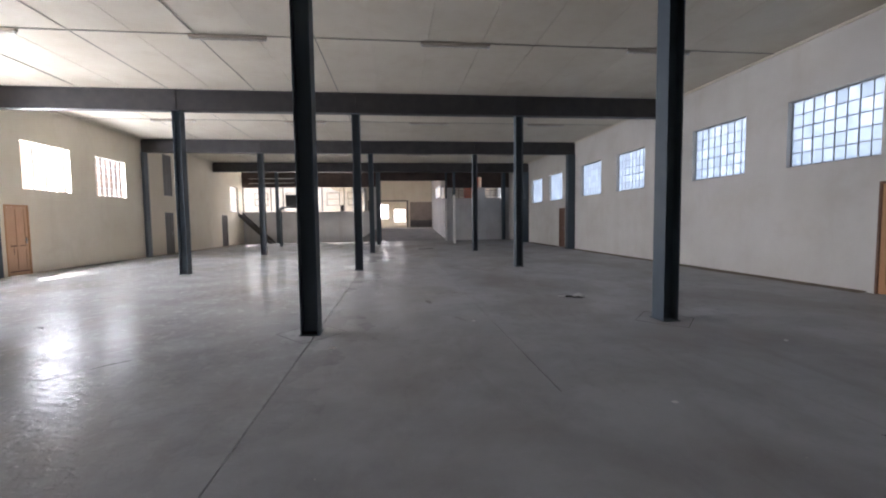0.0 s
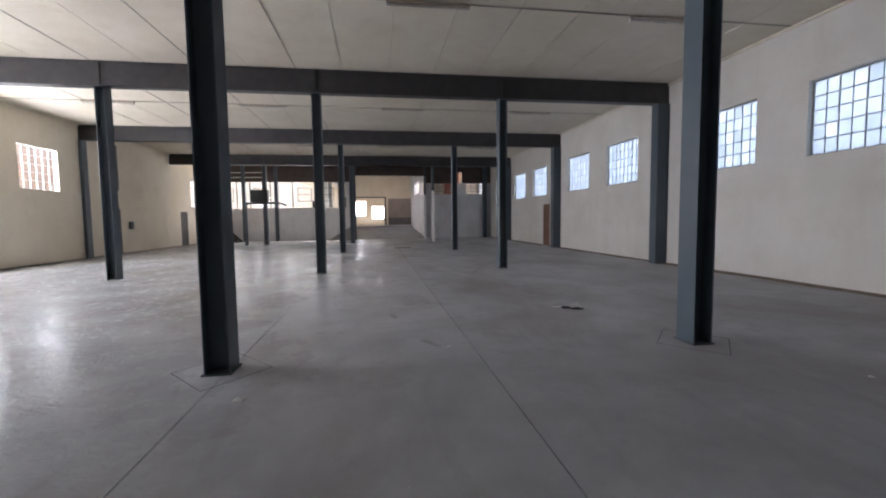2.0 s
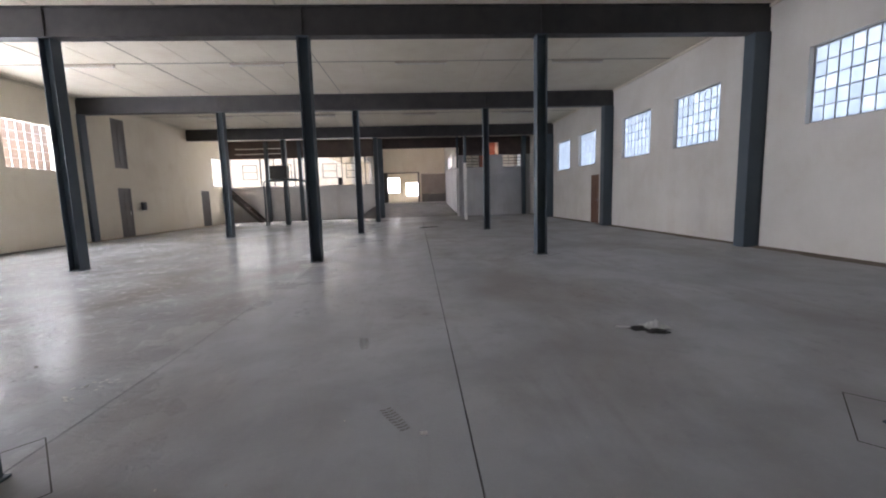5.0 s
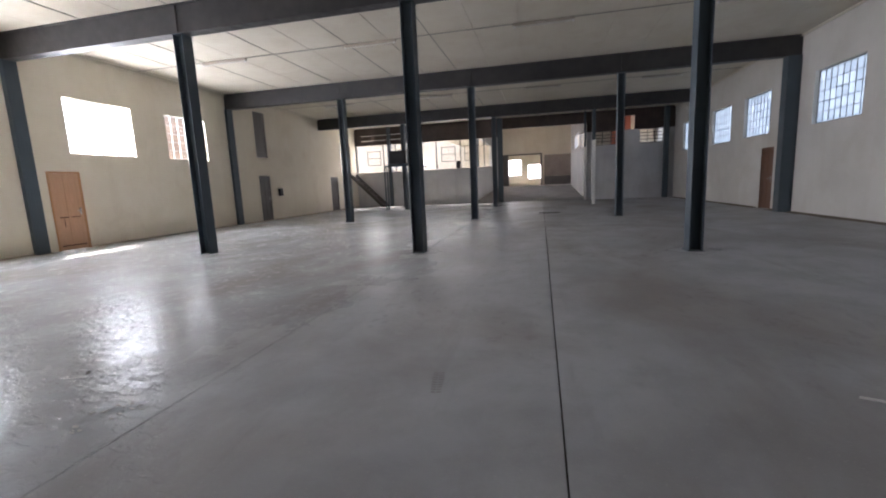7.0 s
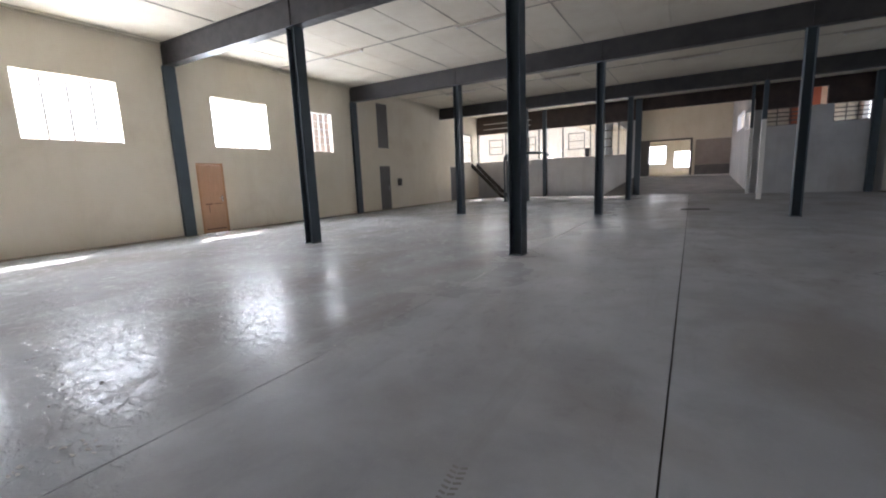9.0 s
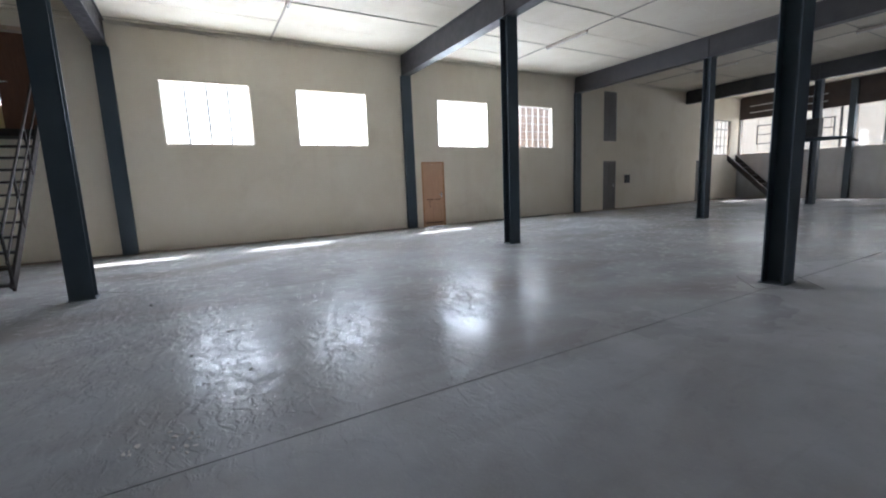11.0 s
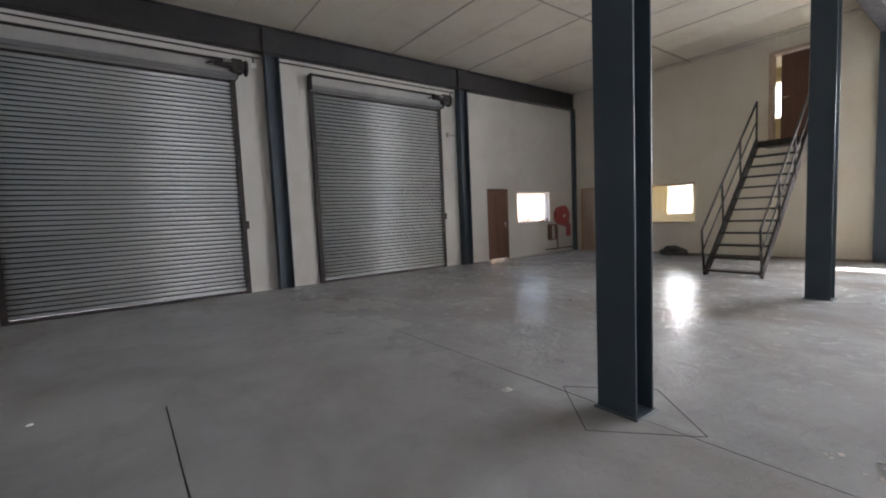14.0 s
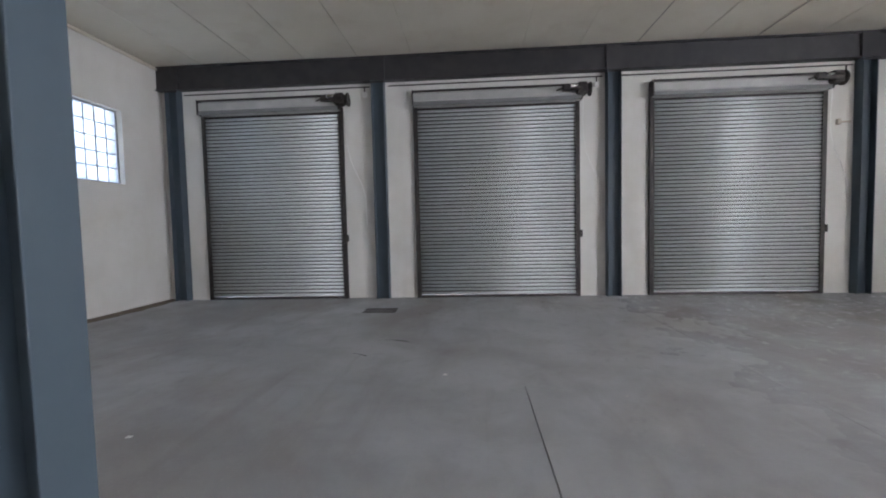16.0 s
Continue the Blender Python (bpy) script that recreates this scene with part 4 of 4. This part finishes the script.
part("cover", beveled(boxes((-9.6, YS + 0.16, 0.46, -9.5, YS + 0.17, 0.88)), 0.003), DUST, bx)
h = thing("hose_reel", (XE, 27.9, 0.9), "black looped fire hose on a wall hook", "hose reel")
bm = bmesh.new()
for k in range(3):
    pts = [Vector((XE - 0.08 - 0.035 * k, 27.9 + 0.24 * math.sin(a * math.pi / 8), 0.95 + 0.62 * math.cos(a * math.pi / 8))) for a in range(16)]
    for i in range(16):
        tube(bm, pts[i], pts[(i + 1) % 16], 0.028, 6)
part("hose", bm, BLACK, h)
part("hook", boxes((XE - 0.2, 27.86, 1.5, XE, 27.94, 1.54)), IRON, h)

# ---- far part of the hall ----
fs = thing("steel_staircase", (-9.8, 31.3, 0), "dark steel stair climbing along the far partition", "staircase")
for y in (30.9, 31.7):
    bm = bmesh.new()
    vs = [bm.verts.new((x, yy, z)) for yy in (y - 0.03, y + 0.03) for x, z in ((-8.55, 0.0), (-8.85, 0.0), (-10.85, 1.95), (-10.85, 2.25))]
    for f in ((0, 1, 2, 3), (7, 6, 5, 4), (0, 4, 5, 1), (1, 5, 6, 2), (2, 6, 7, 3), (3, 7, 4, 0)):
        bm.faces.new([vs[i] for i in f])
    bmesh.ops.recalc_face_normals(bm, faces=bm.faces)
    part("stringer", bm, IRON, fs)
for i in range(10):
    f = (i + 0.5) / 10
    part("tread", boxes((-8.72 - 2.1 * f - 0.12, 30.93, 2.1 * f - 0.02, -8.72 - 2.1 * f + 0.12, 31.67, 2.1 * f + 0.02)), IRON, fs)
gs = thing("steel_stand", (-7.1, 27.3, 0), "dark bent-pipe stand reaching across to a column", "stand")
for y in (27.12, 27.5):
    bend = [Vector((-7.1 + 0.2 * (1 - math.cos(q * math.pi / 8)), y, 2.2 + 0.2 * math.sin(q * math.pi / 8))) for q in range(5)]
    part("leg", tubes(0.045, ((-7.1, y, 0), bend[0]), *zip(bend, bend[1:])), STEEL, gs)
    part("arm", tubes(0.045, (bend[-1], (-5.1, y, 2.4)), ((-5.1, y, 2.4), (-4.85, y, 2.25))), STEEL, gs)
part("foot", boxes((-7.2, 27.02, 0, -7.0, 27.6, 0.012)), STEEL, gs)
part("shelf", beveled(boxes((-6.7, 27.02, 2.445, -5.4, 27.6, 2.475)), 0.006), STEEL, gs)
cab = thing("cabinet", (-6.2, 27.0, 2.476), "black metal cabinet on the pipe stand beside a column", "cabinet")
part("body", beveled(boxes((-6.62, 26.7, 2.476, -5.72, 27.1, 3.14)), 0.01), BLACK, cab)
part("cabinet_door", beveled(boxes((-6.57, 26.68, 2.52, -5.77, 26.7, 3.1)), 0.004), BLACK, cab)
for z in (4.3, 4.62):
    solid("conduit", tubes(0.02, ((-10.4, YN - 0.06, z), (-7.3, YN - 0.06, z + 0.02))), WHITE, "thin white conduit on the brown fascia", "conduit", "conduits of the far wall")
for x in (-8.475, -6.395):
    solid("post", beveled(boxes((x - 0.11, YN - 0.2, 0, x + 0.11, YN - 0.021, H - 0.01)), 0.006), STEEL, "dark steel post between the partition windows", "column", "posts of the partition")
solid("switch_box", beveled(boxes((XW + 0.001, 22.9, 1.08, XW + 0.12, 23.12, 1.42)), 0.01), BEAM, "small dark switch box on the wall", "switch box")
solid("wall_box", beveled(boxes((-4.05, YN - 0.1, 2.242, -3.8, YN - 0.006, 2.72)), 0.01), BEAM, "small dark box on the window ledge", "box")

# ---- small things on the floor ----
rng = random.Random(11)


def rubble(cx, cy, spread, count, size, mat, name, label, category):
    bm = bmesh.new()
    for _ in range(count):
        x, y, s = cx + rng.gauss(0, spread), cy + rng.gauss(0, spread), size * rng.uniform(0.4, 1.3)
        m = Matrix.Translation((x, y, s * 0.22)) @ Euler((0, 0, rng.uniform(0, 6))).to_matrix().to_4x4() @ Matrix.Diagonal((s, s * rng.uniform(0.4, 0.9), s * 0.45, 1))
        bmesh.ops.create_icosphere(bm, subdivisions=1, radius=0.5, matrix=m)
    for v in bm.verts:
        v.co += Vector((rng.uniform(-1, 1), rng.uniform(-1, 1), 0)) * size * 0.1
        v.co.z = max(v.co.z, 0.001)
    return solid(name, bm, mat, label, category, kind="stuff")




def flakes(cx, cy, spread, count, size, mat, label):
    """Thin curled flakes of coating, each an irregular sheet lying at a slight tilt."""
    bm = bmesh.new()
    for _ in range(count):
        x, y, r = cx + rng.gauss(0, spread), cy + rng.gauss(0, spread), size * rng.uniform(0.4, 1.2)
        turn, k = rng.uniform(0, 6.28), rng.randint(5, 7)
        lean = Vector((rng.uniform(-0.35, 0.35), rng.uniform(-0.35, 0.35), 0))
        rim = []
        for i in range(k):
            a, q = turn + i * 6.283 / k, r * rng.uniform(0.5, 1.1)
            d = Vector((math.cos(a) * q, math.sin(a) * q * 0.7, 0))
            rim.append(Vector((x, y, 0.0015)) + d + Vector((0, 0, max(0.0, d.dot(lean) + q * 0.15))))
        top = [bm.verts.new(p + Vector((0, 0, 0.002))) for p in rim]
        low = [bm.verts.new(p) for p in rim]
        bm.faces.new(top)
        bm.faces.new(list(reversed(low)))
        for i in range(k):
            bm.faces.new([low[i], low[(i + 1) % k], top[(i + 1) % k], top[i]])
    return solid("paint_flakes", bm, mat, label, "debris", kind="stuff")


for x, y in ((-1.35, 6.73), (-1.27, 6.8), (-1.36, 6.57), (-1.38, 6.84)):
    flakes(x, y, 0.05, 4, 0.024, DUST, "pale curled flakes of peeled coating on the floor")
for x, y in ((-2.3, 7.0), (-3.4, 7.4), (-2.6, 8.6)):
    flakes(x, y, 0.22, 9, 0.02, MUD, "small grey flakes of coating scattered on the floor")
rubble(-4.9, 6.4, 0.08, 4, 0.035, BEAM, "rag_scrap", "dark scraps lying on the concrete", "debris")


def scuff(x0, y0, x1, y1, width, seed):
    """A ragged dark scrape, swelling towards its middle."""
    g = random.Random(seed)
    bm = bmesh.new()
    a, b, k = Vector((x0, y0, 0)), Vector((x1, y1, 0)), 12
    side = Vector((-(b - a).y, (b - a).x, 0)).normalized()
    rows = []
    for i in range(k + 1):
        f = i / k
        c = a.lerp(b, f) + side * 0.25 * (b - a).length * f * (1 - f)
        w = width * (0.08 + math.sin(math.pi * f ** 1.6)) * g.uniform(0.4, 1.0) / 2
        rows.append([bm.verts.new(c + side * w + Vector((0, 0, z))) for z in (0.0, 0.0012)] + [bm.verts.new(c - side * w + Vector((0, 0, z))) for z in (0.0012, 0.0)])
    for p, q in zip(rows, rows[1:]):
        for i in range(4):
            bm.faces.new([p[i], p[(i + 1) % 4], q[(i + 1) % 4], q[i]])
    bm.faces.new(rows[0])
    bm.faces.new(list(reversed(rows[-1])))
    bmesh.ops.recalc_face_normals(bm, faces=bm.faces)
    return solid("scrape_mark", bm, BEAM, "dark ragged scrape in the floor coating", "scrape mark", kind="stuff")


scuff(-3.05, 4.42, -2.78, 4.72, 0.06, 1)
scuff(3.0, 1.62, 2.62, 1.74, 0.05, 2)
scuff(3.28, 2.24, 3.06, 2.36, 0.04, 3)
scuff(-3.9, 3.1, -3.7, 3.2, 0.05, 4)
rubble(0.4, 8.0, 2.2, 22, 0.016, DUST, "grit", "scattered grit on the concrete", "debris")
rubble(1.0, 2.8, 1.8, 18, 0.016, DUST, "grit", "scattered grit on the concrete", "debris")


def crumpled(cx, cy, r, height, seed):
    g = random.Random(seed)
    bm = bmesh.new()
    bmesh.ops.create_grid(bm, x_segments=9, y_segments=9, size=r)
    for v in bm.verts:
        d = max(abs(v.co.x), abs(v.co.y)) / r
        v.co = Vector((cx + v.co.x * g.uniform(0.75, 1.15), cy + v.co.y * g.uniform(0.6, 0.95), 0.004 + g.uniform(0.1, 1.0) * height * (1.05 - d)))
    bmesh.ops.solidify(bm, geom=list(bm.faces), thickness=0.003)
    return bm


rb = thing("litter", (3.2, 7.45, 0), "crumpled clear plastic wrapping with dark rags on the floor", "litter")
part("plastic_sheet", crumpled(3.3, 7.5, 0.11, 0.09, 3), PLASTIC, rb, "crumpled pale plastic")
part("rag", crumpled(3.12, 7.47, 0.085, 0.035, 4), BLACK, rb, "dark rag")
part("rag", crumpled(3.24, 7.37, 0.1, 0.03, 9), BLACK, rb, "dark rag")
part("stick", tubes(0.008, ((2.93, 7.54, 0.009), (3.05, 7.49, 0.012))), WHITE, rb, "pale stick")
solid("paper_scrap", crumpled(-0.76, 4.82, 0.04, 0.025, 6), WHITE, "small crumpled scrap of white paper", "paper")
solid("paper_scrap", crumpled(1.04, 5.87, 0.022, 0.012, 7), WHITE, "small crumpled scrap of white paper", "paper")
solid("paper_scrap", crumpled(2.08, 2.99, 0.02, 0.015, 8), WHITE, "small crumpled scrap of white paper", "paper")
solid("paper_scrap", crumpled(4.38, 4.35, 0.022, 0.012, 10), WHITE, "small crumpled scrap of white paper", "paper")
dr = thing("drain_cover", (3.5, -0.42, 0), "dark iron drain cover set in the floor", "drain cover")
part("rim", boxes((3.2, -0.62, 0.0, 3.8, -0.59, 0.006), (3.2, -0.25, 0.0, 3.8, -0.22, 0.006), (3.2, -0.59, 0.0, 3.23, -0.25, 0.006), (3.77, -0.59, 0.0, 3.8, -0.25, 0.006)), IRON, dr)
for i in range(10):
    part("grate_bar", boxes((3.24 + i * 0.054, -0.59, 0.0, 3.27 + i * 0.054, -0.25, 0.005)), IRON, dr)
mh = thing("drain_cover", (1.5, 22.2, 0), "dark iron cover plate set in the floor", "drain cover")
part("plate", beveled(boxes((1.1, 21.95, 0, 1.9, 22.4, 0.008)), 0.003), IRON, mh)
for x, y, s in ((-10.55, -0.25, 0.3), (-10.6, 1.55, 0.26)):
    bm = bmesh.new()
    bmesh.ops.create_icosphere(bm, subdivisions=3, radius=1.0)
    for v in bm.verts:
        k = 1 + 0.35 * noise.noise(v.co * 2.2 + Vector((x, y, 0)))
        v.co = Vector((x + v.co.x * s * k, y + v.co.y * s * 1.4 * k, max(0.0, 0.06 + v.co.z * s * 0.7 * k)))
    solid("sack", bm, BEAM, "dark crumpled sack slumped against the wall", "sack")
solid("loose_batten", beveled(boxes((-10.83, 16.0, 0.0, -10.78, 18.5, 0.04)), 0.004), WOOD_GREY, "loose timber batten on the floor by the wall", "batten")

def dust_strip(x, toward, y0, y1, seed):
    """A thin drift of dirt along the foot of a wall, with a ragged edge."""
    g = random.Random(seed)
    bm = bmesh.new()
    k = int((y1 - y0) / 0.18)
    rows = []
    for i in range(k + 1):
        y = y0 + (y1 - y0) * i / k
        w = 0.2 + 0.16 * noise.noise(Vector((seed, y * 0.7, 0))) + g.uniform(-0.03, 0.05)
        rows.append([bm.verts.new((x, y, 0.03)), bm.verts.new((x + toward * w * 0.4, y, 0.008)), bm.verts.new((x + toward * w, y, 0.0008))])
    for a, b in zip(rows, rows[1:]):
        for q in (0, 1):
            bm.faces.new([a[q], a[q + 1], b[q + 1], b[q]])
    bmesh.ops.recalc_face_normals(bm, faces=bm.faces)
    return solid("dirt", bm, DIRT, "brown dirt and dust drifted against the wall foot", "dirt", kind="stuff")


DIRT = paint("brown_dirt", (0.13, 0.1, 0.075), (0.2, 0.16, 0.12), 0.95, 6, 0.5)
dust_strip(XW, 1, -0.6, 13.0, 1)
dust_strip(XW, 1, 14.1, 31.9, 2)
dust_strip(XE, -1, YS, 5.8, 3)
dust_strip(XE, -1, 6.9, 21.0, 4)
dust_strip(XE, -1, 22.0, 31.9, 5)

# a muddy boot print, lug by lug
for px, py, turn in ((0.87, 6.05, 28), (0.52, 7.42, 8)):
    bm = bmesh.new()
    for i in range(9):
        for q in (-1, 1):
            w = 0.042 * (1.0 - 0.25 * abs(i - 5.5) / 5.5)
            m = pose(px, py, 0, 0, 0, turn) @ pose(q * w * 0.55, -0.14 + 0.034 * i, 0.0012, 0, 0, q * 18) @ Matrix.Diagonal((w * 0.9, 0.012, 0.0016, 1))
            bmesh.ops.create_cube(bm, size=1, matrix=m)
    solid("boot_print", bm, MUD, "dried muddy boot print on the concrete", "boot print", kind="stuff")

# ---- floor slabs ----
JY = 3.3  # the middle joint starts here
for x0, y0, x1, y1 in ((XW - T, YS - T, -1.064, YN + 0.2), (-1.056, YS - T, XE + T, JY), (-1.056, JY, 1.295, YN + 0.2), (1.305, JY, XE + T, YN + 0.2)):
    part("slab", boxes((x0, y0, -0.019, x1, y1, 0.0)), FLOOR, floor)
# diamond-shaped joints cast round the column feet
for y in ROWS[:2]:
    for x in COLS:
        bm = bmesh.new()
        c = [Vector((x + 0.44 * dx, y + 0.5 * dy, 0)) for dx, dy in ((1, 0), (0, 1), (-1, 0), (0, -1))]
        for i in range(4):
            a, b = c[i], c[(i + 1) % 4]
            nv = Vector((-(b - a).y, (b - a).x, 0)).normalized() * 0.0035
            lo, hi = Vector((0, 0, -0.003)), Vector((0, 0, 0.0012))
            vs = [bm.verts.new(p) for p in (a + nv + lo, a - nv + lo, b - nv + lo, b + nv + lo, a + nv + hi, a - nv + hi, b - nv + hi, b + nv + hi)]
            for f in ((0, 1, 2, 3), (7, 6, 5, 4), (0, 4, 5, 1), (1, 5, 6, 2), (2, 6, 7, 3), (3, 7, 4, 0)):
                bm.faces.new([vs[k] for k in f])
        bmesh.ops.recalc_face_normals(bm, faces=bm.faces)
        part("joint", bm, BED, floor)
